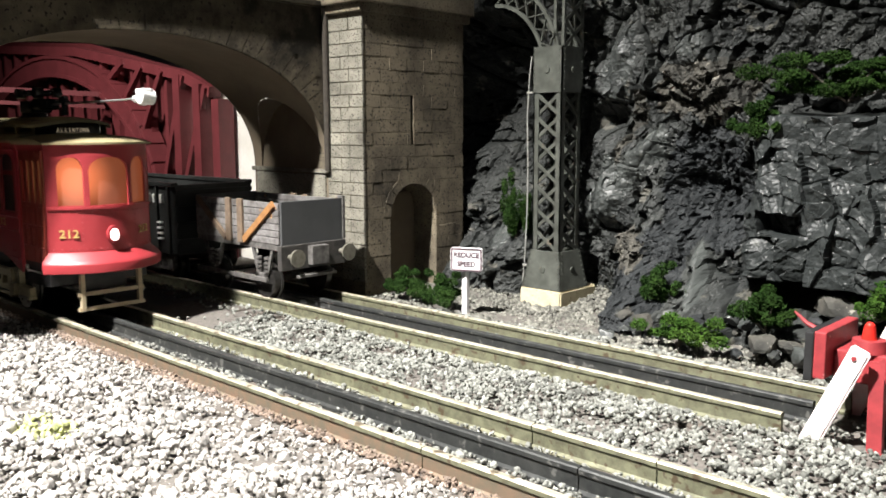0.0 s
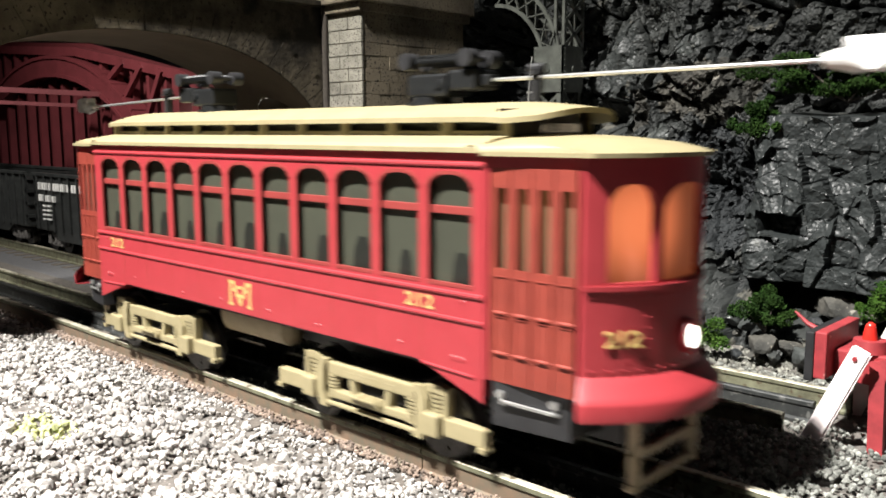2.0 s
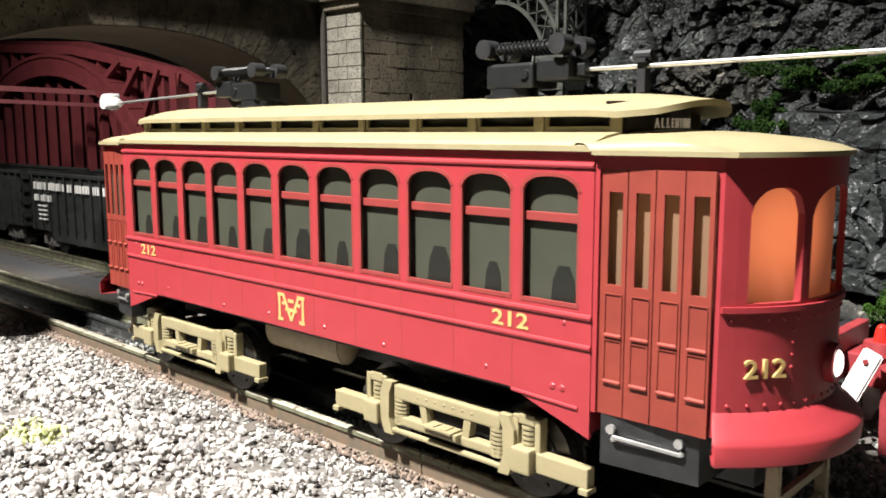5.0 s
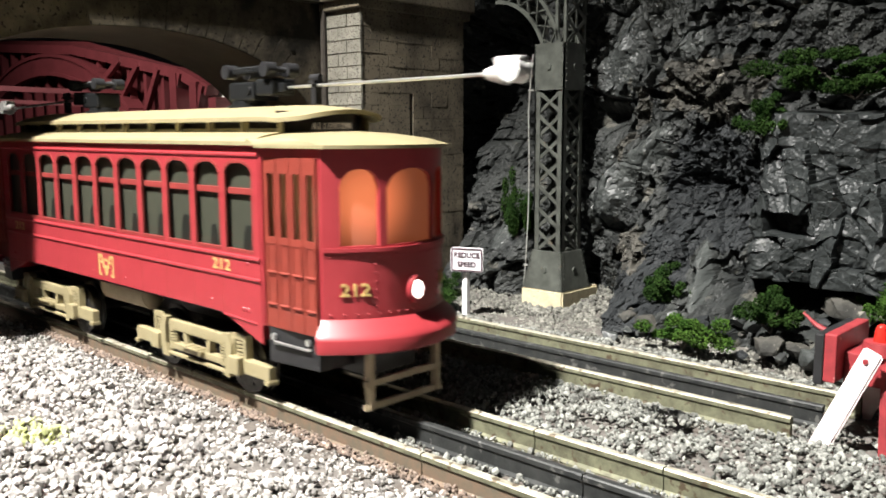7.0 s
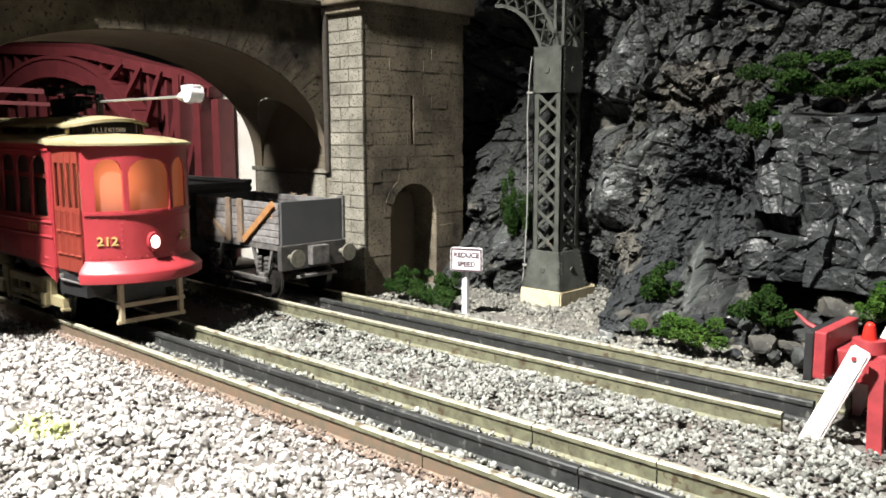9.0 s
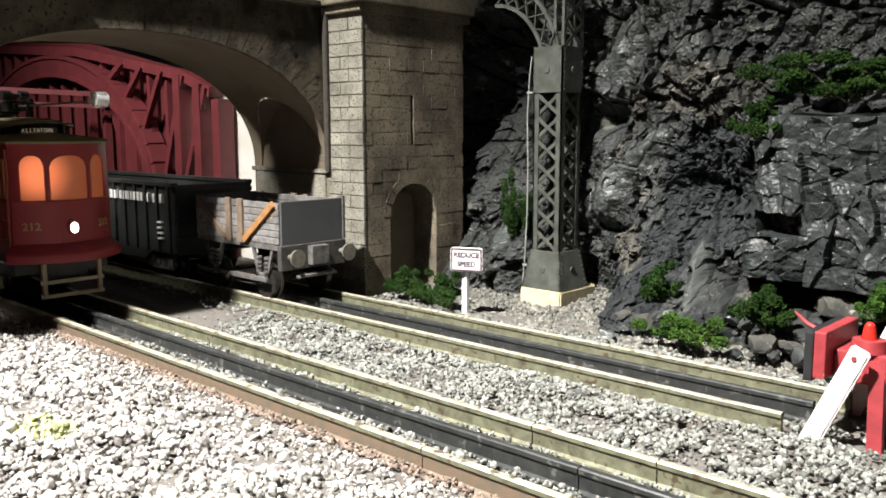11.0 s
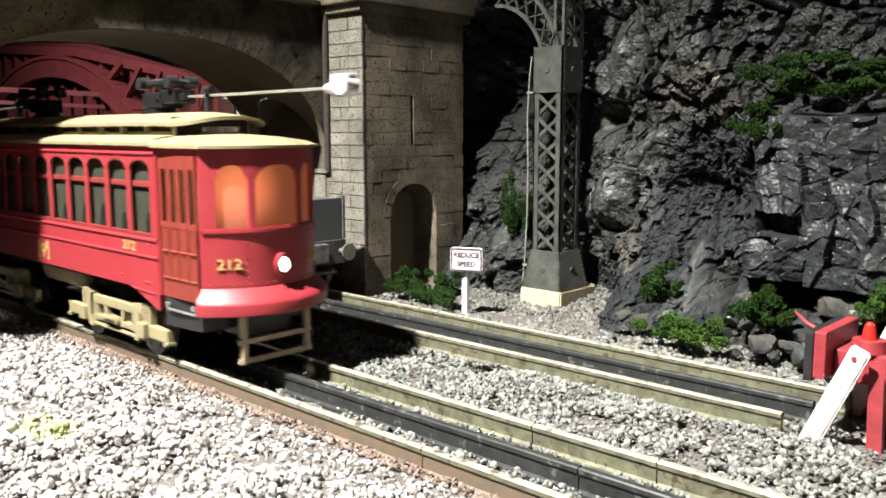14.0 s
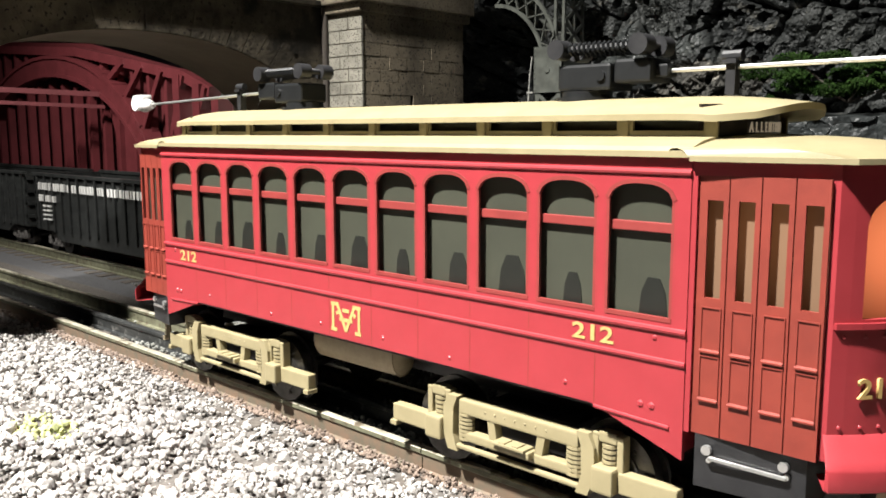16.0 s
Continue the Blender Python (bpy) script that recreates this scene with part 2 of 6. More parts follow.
def prism(bm, pts, axis, lo, hi):
    """The outline pts (2D) drawn out along an axis: y keeps (x, z), x keeps (y, z), z keeps (x, y)."""
    def p3(p, w):
        return {"y": (p[0], w, p[1]), "x": (w, p[0], p[1]), "z": (p[0], p[1], w)}[axis]
    a = [bm.verts.new(p3(p, lo)) for p in pts]
    b = [bm.verts.new(p3(p, hi)) for p in pts]
    n = len(pts)
    fs = [bm.faces.new(a), bm.faces.new(b[::-1])]
    for i in range(n):
        fs.append(bm.faces.new((a[i], b[i], b[(i + 1) % n], a[(i + 1) % n])))
    bmesh.ops.recalc_face_normals(bm, faces=fs)


def mesh_of(name, bm, material, smooth=False):
    me = bpy.data.meshes.new(name)
    bm.to_mesh(me)
    bm.free()
    for m in material if isinstance(material, (list, tuple)) else (material,):
        me.materials.append(m)
    if smooth:
        me.shade_smooth()
        me.set_sharp_from_angle(angle=radians(38))
    return me


def part(name, bm, material, parent, label="", smooth=False):
    ob = new(name, mesh_of(name, bm, material, smooth))
    ob.parent = parent
    return tagged(ob, label)


def thing(name, label, category, at=(0, 0, 0), group="", kind=""):
    ob = new(name)
    ob.empty_display_size = 0.01
    ob.location = at
    return tagged(ob, label, category, group, kind)


def lettering(name, text, size, m, material, parent, label="", depth=0.0001, bold=0.0):
    cu = bpy.data.curves.new(name, "FONT")
    cu.body, cu.size, cu.extrude, cu.align_x, cu.align_y, cu.offset = text, size, depth, "CENTER", "CENTER", bold
    cu.resolution_u = 3
    tmp = bpy.data.objects.new(name, cu)
    me = bpy.data.meshes.new_from_object(tmp)
    bpy.data.objects.remove(tmp)
    me.materials.clear()
    me.materials.append(material)
    me.transform(m)
    ob = new(name, me)
    ob.parent = parent
    return tagged(ob, label)


def from_arrays(name, co, faces, material, smooth=False):
    me = bpy.data.meshes.new(name)
    k = faces.shape[1]
    me.vertices.add(len(co))
    me.vertices.foreach_set("co", np.ascontiguousarray(co, dtype=np.float32).ravel())
    me.loops.add(faces.size)
    me.loops.foreach_set("vertex_index", np.ascontiguousarray(faces, dtype=np.int32).ravel())
    me.polygons.add(len(faces))
    me.polygons.foreach_set("loop_start", np.arange(0, faces.size, k, dtype=np.int32))
    me.update(calc_edges=True)
    me.validate()
    me.materials.append(material)
    if smooth:
        me.shade_smooth()
    else:
        me.shade_flat()
    return me


# ------------------------------------------------------------------ setting
Y0, Y1 = 0.168, 0.2588          # centre lines of the two tracks
BED = -0.0062                   # top of the ballast bed

bm = bmesh.new()
box(bm, -2.2, 1.2, -0.7, 1.5, BED - 0.03, BED - 0.0012)
ob = new("ground", mesh_of("ground", bm, M["ground"]))
tagged(ob, "grey-brown sanded base of the railway layout", "ground", kind="structure")

# the dark room round the layout
for name, b in (("wall_north", (-2.3, 1.3, 1.5, 1.6, -1.0, 2.2)), ("wall_south", (-2.3, 1.3, -1.9, -1.8, -1.0, 2.2)),
                ("wall_west", (-2.4, -2.3, -1.9, 1.6, -1.0, 2.2)), ("wall_east", (1.3, 1.4, -1.9, 1.6, -1.0, 2.2)),
                ("ceiling", (-2.4, 1.4, -1.9, 1.6, 2.2, 2.3)), ("floor", (-2.4, 1.4, -1.9, 1.6, -1.1, -1.0))):
    bm = bmesh.new()
    box(bm, *b)
    tagged(new(name, mesh_of(name, bm, M["room"])), "plain grey painted room surface around the layout", name.split("_")[0], kind="structure")


# ------------------------------------------------------------------ noise for stones and cliffs
def lattice(seed, n=64):
    return np.random.RandomState(seed).rand(n, n)


def vnoise(x, y, seed):
    t = lattice(seed)
    n = t.shape[0]
    xi, yi = np.floor(x).astype(int), np.floor(y).astype(int)
    fx, fy = x - xi, y - yi
    fx, fy = fx * fx * (3 - 2 * fx), fy * fy * (3 - 2 * fy)
    a, b = t[xi % n, yi % n], t[(xi + 1) % n, yi % n]
    c, d = t[xi % n, (yi + 1) % n], t[(xi + 1) % n, (yi + 1) % n]
    return (a * (1 - fx) + b * fx) * (1 - fy) + (c * (1 - fx) + d * fx) * fy


def fbm(x, y, seed, octaves=5, gain=0.5, ridged=False):
    s, amp, tot = np.zeros_like(x), 1.0, 0.0
    for o in range(octaves):
        v = vnoise(x * 2 ** o + 7.3 * o, y * 2 ** o + 3.1 * o, seed + o)
        s += amp * (1 - np.abs(2 * v - 1) if ridged else v)
        tot += amp
        amp *= gain
    return s / tot


# ------------------------------------------------------------------ tracks
def rail_profile():
    return ((-1.9, -7.0), (1.9, -7.0), (1.9, -6.2), (0.75, -5.6), (0.75, -1.9), (1.25, -1.5), (1.25, -0.35), (0.85, 0.0), (-0.85, 0.0),
            (-1.25, -0.35), (-1.25, -1.5), (-0.75, -1.9), (-0.75, -5.6), (-1.9, -6.2))


def rail(parent, y, spans, mats, label):
    for x0, x1 in spans:
        bm = bmesh.new()
        prism(bm, [(y + a / 1000, b / 1000) for a, b in rail_profile()], "x", x0, x1)
        for f in bm.faces:
            f.material_index = 1 if f.calc_center_median().z > -0.0005 and abs(f.normal.x) < 0.5 else 0
            if len(mats) > 2 and f.calc_center_median().z < -0.0018 and f.normal.y < -0.2:
                f.material_index = 2
        part("rail", bm, mats, parent, label)


def spans(x0, x1, joints):
    xs = [x0] + [j for j in joints if x0 < j < x1] + [x1]
    return [(a + 0.0002, b - 0.0002) for a, b in zip(xs, xs[1:])]


def track(label, yc, x0, x1, ends, joints):
    t = thing("track", label, "railway track", group="railway tracks")
    g = 0.0335 / 2
    rail(t, yc - g, spans(x0, ends[0], joints[0]), (M["rail"], M["rail_top"], M["rail_rust"] if yc == Y0 else M["rail"]), "olive brass rail with a worn bright head")
    rail(t, yc, spans(x0, ends[1], joints[1]), (M["centre_rail"], M["centre_rail"]), "blackened centre rail")
    rail(t, yc + g, spans(x0, ends[2], joints[2]), (M["rail"], M["rail_top"]), "olive brass rail with a worn bright head")
    bm = bmesh.new()
    box(bm, -0.0035, 0.0035, -0.029, 0.029, -0.0125, -0.0066, 0.0005)
    me = mesh_of("sleeper", bm, M["sleeper"])
    x = x0
    while x < x1:
        s = new("sleeper", me)
        s.location = (x, yc, 0)
        s.parent = t
        x += 0.0165
    return t


track("three-rail model track with olive brass rails in pale ballast", Y0, -1.6, 0.30, (0.30, 0.30, 0.30),
      ([-0.9, -0.55, -0.1495, 0.1], [-0.9, -0.52, -0.112, 0.1], [-0.9, -0.5, -0.139, -0.100, 0.1]))
track("three-rail model siding with olive brass rails ending at a buffer stop", Y1, -1.6, -0.10, (-0.0915, -0.0885, -0.083),
      ([-0.9, -0.60, -0.345], [-0.9, -0.60, -0.345], [-0.9, -0.6, -0.345]))

# raised grey roadbed under the rear track beyond the portal
bm = bmesh.new()
box(bm, -1.7, -0.40, 0.212, 0.305, -0.0095, -0.0072, 0.0008)
tagged(new("roadbed", mesh_of("roadbed", bm, M["roadbed"])), "dark grey roadbed strip under the siding", "roadbed", kind="structure")

# ------------------------------------------------------------------ portal: wall with an elliptical arch, and its pier
XF, XB = -0.370, -0.4412          # front and back of the arch wall
AC, AA, AB, AS = 0.195, 0.1055, 0.067, 0.060   # arch centre, half width, rise, springing height


def arch_pt(a, grow=0.0):
    """A point of the arch, a little fuller than an ellipse."""
    c, d = math.cos(a), math.sin(a)
    return (AC + (AA + grow) * math.copysign(abs(c) ** (2 / 2.2), c), AS + (AB + grow) * abs(d) ** (2 / 2.2))


portal = thing("stone_portal", "dark weathered stone railway portal with a wide elliptical arch", "bridge portal", (XF, 0.184, BED))
inv = Matrix.Translation((-XF, -0.184, -BED))
N = 40
bm = bmesh.new()
arc = [arch_pt(math.pi * i / N) for i in range(N + 1)]          # from the far springing over to the near one
TOP, LEFT, RIGHT = 0.185, -0.10, 0.302
outer = [(RIGHT, BED - 0.02), (RIGHT, TOP), (LEFT, TOP), (LEFT, BED - 0.02)]
for x in (XF, XB):
    top = [bm.verts.new((x, min(max(y, LEFT), RIGHT), TOP)) for y, z in arc]
    low = [bm.verts.new((x, y, z)) for y, z in arc]
    for i in range(N):
        bm.faces.new((low[i], low[i + 1], top[i + 1], top[i]))
    n0 = [bm.verts.new((x, y, z)) for y, z in ((arc[-1][0], BED - 0.02), (LEFT, BED - 0.02), (LEFT, TOP))]
    bm.faces.new((low[-1], n0[0], n0[1], n0[2], top[-1]))
    f0 = [bm.verts.new((x, y, z)) for y, z in ((arc[0][0], BED - 0.02), (RIGHT, BED - 0.02), (RIGHT, TOP))]
    bm.faces.new((low[0], f0[0], f0[1], f0[2], top[0]))
a = [bm.verts.new((XF, LEFT, TOP)), bm.verts.new((XF, RIGHT, TOP)), bm.verts.new((XB, RIGHT, TOP)), bm.verts.new((XB, LEFT, TOP))]
bm.faces.new(a)
bmesh.ops.recalc_face_normals(bm, faces=bm.faces)
bmesh.ops.transform(bm, matrix=inv, verts=bm.verts)
part("wall", bm, M["wall"], portal, "sooty brown stone wall")
# soffit, with an arched side vault cut into its far haunch
VX, VW, VH = -0.4035, 0.0305, 0.0400          # the vault's middle, half width and rise


def in_vault(x, z):
    return z > AS and ((x - VX) / VW) ** 2 + ((z - AS) / VH) ** 2 < 1


bm = bmesh.new()
NS, NX = 300, 150
inside = [arch_pt(math.pi * i / NS) for i in range(NS + 1)]
inside = [(inside[0][0], BED - 0.02)] + inside + [(inside[-1][0], BED - 0.02)]
xs = [XF - 0.0002 + (XB - XF + 0.0004) * i / NX for i in range(NX + 1)]
grid = [[bm.verts.new((x, y, z)) for x in xs] for y, z in inside]
for i in range(len(inside) - 1):
    zm, far = (inside[i][1] + inside[i + 1][1]) / 2, inside[i][0] > AC
    for k in range(NX):
        if not (far and in_vault((xs[k] + xs[k + 1]) / 2, zm)):
            bm.faces.new((grid[i][k], grid[i + 1][k], grid[i + 1][k + 1], grid[i][k + 1]))
bmesh.ops.delete(bm, geom=[v for v in bm.verts if not v.link_faces], context="VERTS")
bmesh.ops.transform(bm, matrix=inv, verts=bm.verts)
part("soffit", bm, M["soffit"], portal, "smooth brown arch soffit", smooth=True)
bm = bmesh.new()
rim = [(VX + VW * math.cos(math.pi * i / 40), AS + VH * math.sin(math.pi * i / 40)) for i in range(41)]
yb = 0.3012


def haunch(z):
    """Where the soffit's far side stands at that height."""
    return AC + AA * (1 - min(1.0, (z - AS) / AB) ** 2.2) ** (1 / 2.2)


fr = [bm.verts.new((x, haunch(z) - 0.0001, z)) for x, z in rim]
bk = [bm.verts.new((x, yb, z)) for x, z in rim]
for i in range(40):
    bm.faces.new((fr[i], fr[i + 1], bk[i + 1], bk[i]))
bm.faces.new([bm.verts.new((x, yb, z)) for x, z in rim])
bmesh.ops.transform(bm, matrix=inv, verts=bm.verts)
part("side_vault", bm, M["soffit"], portal, "shallow arched side vault", smooth=True)
# springing ledge on the far abutment, pale to carry the light inside the arch
bm = bmesh.new()
box(bm, XB - 0.001, XF - 0.0005, 0.2985, 0.3025, AS - 0.0015, AS + 0.0008, 0.0003)
bmesh.ops.transform(bm, matrix=inv, verts=bm.verts)
part("ledge", bm, M["wall_lit"], portal)
# panel below the ledge, its lit look painted in with the paler stone
bm = bmesh.new()
box(bm, XB + 0.003, XF - 0.0025, 0.2993, 0.3010, BED, AS - 0.0022, 0.0003)
bmesh.ops.transform(bm, matrix=inv, verts=bm.verts)
part("abutment_panel", bm, M["wall_lit"], portal, "abutment panel in the paler lit-stone colour")
# string course and parapet along the top of the wall
for z0, z1, out in ((0.1475, 0.1505, 0.004), (0.185, 0.190, 0.005)):
    bm = bmesh.new()
    box(bm, XF - 0.001, XF + out, LEFT, 0.300, z0, z1, 0.0006)
    bmesh.ops.transform(bm, matrix=inv, verts=bm.verts)
    part("string_course", bm, M["wall"], portal)
# arch ring stones
K = 34
for i in range(K):
    a0, a1 = math.pi * (i + 0.025) / K, math.pi * (i + 0.975) / K
    bm = bmesh.new()
    hgt = 0.013 + 0.003 * (i % 2)
    prism(bm, [arch_pt(a0, 0.0004), arch_pt((a0 + a1) / 2, 0.0004), arch_pt(a1, 0.0004), arch_pt(a1, hgt), arch_pt((a0 + a1) / 2, hgt), arch_pt(a0, hgt)], "x", XF - 0.002, XF + 0.0004)
    bmesh.ops.transform(bm, matrix=inv, verts=bm.verts)
    part("voussoir", bm, M["wall"], portal)

PX, PY, PYR = -0.340, 0.300, 0.379      # the pier's corner and its far side
pier = thing("stone_pier", "tall weathered stone pier with an arched niche and a slit", "pier", (PX - 0.015, 0.34, BED))
inv = Matrix.Translation((-PX + 0.015, -0.34, -BED))


def pier_part(name, bm, material, label="", smooth=False):
    bmesh.ops.transform(bm, matrix=inv, verts=bm.verts)
    return part(name, bm, material, pier, label, smooth)


# front slab with niche and slit cut right through, core behind
NY0, NY1, NZ = 0.3195, 0.3555, 0.0345        # niche sides and springing
NR, NC = (NY1 - NY0) / 2, (NY0 + NY1) / 2
SY0, SY1, SZ0, SZ1 = 0.3353, 0.3375, 0.0745, 0.102
bm = bmesh.new()
D = 0.020
PT = 0.1435
xa, xb = PX - D, PX - 0.00075


def slab(y0, y1, z0, z1):
    box(bm, xa, xb, y0, y1, z0, z1)


slab(PY, NY0, BED - 0.01, 0.0555)
slab(NY1, PYR, BED - 0.01, 0.0555)
cols = [NY0 + (NY1 - NY0) * i / 14 for i in range(15)]
for y0, y1 in zip(cols, cols[1:]):
    z = [NZ + math.sqrt(max(0, NR ** 2 - (y - NC) ** 2)) for y in (y0, y1)]
    prism(bm, [(y0, z[0]), (y1, z[1]), (y1, 0.0555), (y0, 0.0555)], "x", xa, xb)
slab(PY, PYR, 0.0555, SZ0)
slab(PY, SY0, SZ0, SZ1)
slab(SY1, PYR, SZ0, SZ1)
slab(PY, PYR, SZ1, PT)
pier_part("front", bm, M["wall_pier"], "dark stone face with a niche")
bm = bmesh.new()
box(bm, XF - 0.01, PX - D - 0.0002, PY + 0.0008, PYR, BED - 0.01, PT)
pier_part("core", bm, M["wall_pier"])
bm = bmesh.new()
box(bm, PX - D - 0.0002, PX - D + 0.002, NY0 + 0.0002, NY1 - 0.0002, BED, NZ + 0.012, 0.0008)
pier_part("niche_back", bm, M["soffit"])
bm = bmesh.new()
box(bm, XF - 0.012, PX + 0.0012, PY - 0.003, PYR + 0.004, PT, PT + 0.0045, 0.0008)
box(bm, XF - 0.012, PX + 0.0022, PY - 0.006, PYR + 0.007, PT + 0.0045, PT + 0.030, 0.001)
pier_part("cap", bm, M["wall_pier"], "projecting stone cap")
bm = bmesh.new()
cyl(bm, (XF + 0.002, 0.2978, 0.06), (XF + 0.002, 0.2978, 0.175), 0.0016, 10)
pier_part("downpipe", bm, M["soot"])

# facing stones
blocks = {}


def facing(parent, base, w, h, face, material, key):
    if key not in blocks:
        bm = bmesh.new()
        if face == "x":
            box(bm, -0.001, 0.0003, -w / 2, w / 2, -h / 2, h / 2, 0.00012)
        else:
            box(bm, -w / 2, w / 2, -0.0004, 0.001, -h / 2, h / 2, 0.00016)
        blocks[key] = mesh_of("stone", bm, material)
    o = new("stone", blocks[key])
    o.parent = parent
    o.location = inv @ Vector(base)
    return o


CH = 0.0067
rows = int((PT - 0.002) / CH)
rnd = random.Random(4)
for r in range(rows):
    z = 0.0005 + CH * (r + 0.5)
    # the narrow face towards the lamp, its stronger light put into a paler colour
    cuts = (0.0, 0.018, 0.030) if r % 2 else (0.0, 0.011, 0.030)
    for u0, u1 in zip(cuts, cuts[1:]):
        w = u1 - u0 - 0.0005
        facing(pier, (PX - (u0 + u1) / 2, PY - 0.0001 - rnd.uniform(0, 0.0002), z), w, CH - 0.0005, "y", M["wall_lit"], ("y", round(w, 4)))
    # the broad dark face
    y = PY
    k = 0
    while y < PYR - 0.001:
        w = 0.0065 if (k == 0 and r % 2) else 0.013
        y2 = min(y + w, PYR)
        zt, zb = z + CH / 2, z - CH / 2
        # cut each stone back to the niche's arch and to the slit
        pieces = [(y, y2)]
        ring = (NR + 0.0052) ** 2 - (z - NZ) ** 2
        holes = []
        if z < NZ:
            holes.append((NY0 - 0.0002, NY1 + 0.0002))
        elif ring > 0:
            holes.append((NC - math.sqrt(ring), NC + math.sqrt(ring)))
        if zt > SZ0 + 0.001 and zb < SZ1 - 0.001:
            holes.append((SY0, SY1))
        for h0, h1 in holes:
            pieces = [q for p0, p1 in pieces for q in ((p0, min(p1, h0)), (max(p0, h1), p1)) if q[1] - q[0] > 0.0012]
        for p0, p1 in pieces:
            ww = round(p1 - p0 - 0.0002, 4)
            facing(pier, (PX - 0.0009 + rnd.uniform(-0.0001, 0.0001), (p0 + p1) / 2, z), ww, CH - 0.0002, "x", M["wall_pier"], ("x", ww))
        y = y2
        k += 1
# arch stones round the niche
for i in range(9):
    a0, a1 = math.pi * (i + 0.06) / 9, math.pi * (i + 0.94) / 9
    bm = bmesh.new()
    prism(bm, [(NC + (NR + g) * math.cos(q), NZ + (NR + g) * math.sin(q)) for q, g in ((a0, 0.0002), (a1, 0.0002), (a1, 0.0055), (a0, 0.0055))], "x", PX - 0.002, PX - 0.0005)
    pier_part("voussoir", bm, M["wall_pier"])

bm = bmesh.new()
box(bm, -0.586, -0.446, 0.338, 0.342, BED - 0.01, 0.112)
tagged(new("backdrop", mesh_of("backdrop", bm, M["white_wall"])), "plain white board behind the bridge end", "backdrop", kind="structure")


# unseen deck over the portal and the column, added for the shade it casts
for b in ((-0.46, -0.344, -0.12, 0.135, 0.176, 0.186), (-0.345, -0.275, 0.392, 0.47, 0.170, 0.182)):
    bm = bmesh.new()
    box(bm, *b, 0.001)
    tagged(new("upper_deck", mesh_of("upper_deck", bm, M["wall"])), "unseen stone-coloured deck overhead, added to cast shade", "deck", kind="structure")
# ------------------------------------------------------------------ cliff
def sm(v, a, b):
    """A smooth step from 0 at a to 1 at b."""
    u = np.clip((v - a) / (b - a), 0, 1)
    return u * u * (3 - 2 * u)


def cells(x, y, seed, size, tilt, rise):
    """Broken faces on a jittered grid: each cell a tilted plane of its own; also the distance to the cell's edge."""
    t = [lattice(seed + k) for k in range(5)]
    xi, yi = np.floor(x / size).astype(int), np.floor(y / size).astype(int)
    best, second, val = np.full(x.shape, 1e9), np.full(x.shape, 1e9), np.zeros_like(x)
    for di in (-1, 0, 1):
        for dj in (-1, 0, 1):
            a, b = (xi + di) % 64, (yi + dj) % 64
            dx, dy = x - (xi + di + t[0][a, b]) * size, y - (yi + dj + t[1][a, b]) * size
            d = dx * dx + dy * dy
            near = d < best
            second = np.where(near, best, np.minimum(second, d))
            val = np.where(near, rise * t[2][a, b] + tilt * ((2 * t[3][a, b] - 1) * dx + (2 * t[4][a, b] - 1) * dy), val)
            best = np.where(near, d, best)
    return val, np.sqrt(second) - np.sqrt(best)


def blob(gx, gz, x, z, rx, rz, turn=0.0):
    """A soft patch of the face round (x, z)."""
    c, d = math.cos(radians(turn)), math.sin(radians(turn))
    u, v = (gx - x) * c + (gz - z) * d, (gz - z) * c - (gx - x) * d
    return np.exp(-((u / rx) ** 2 + (v / rz) ** 2))


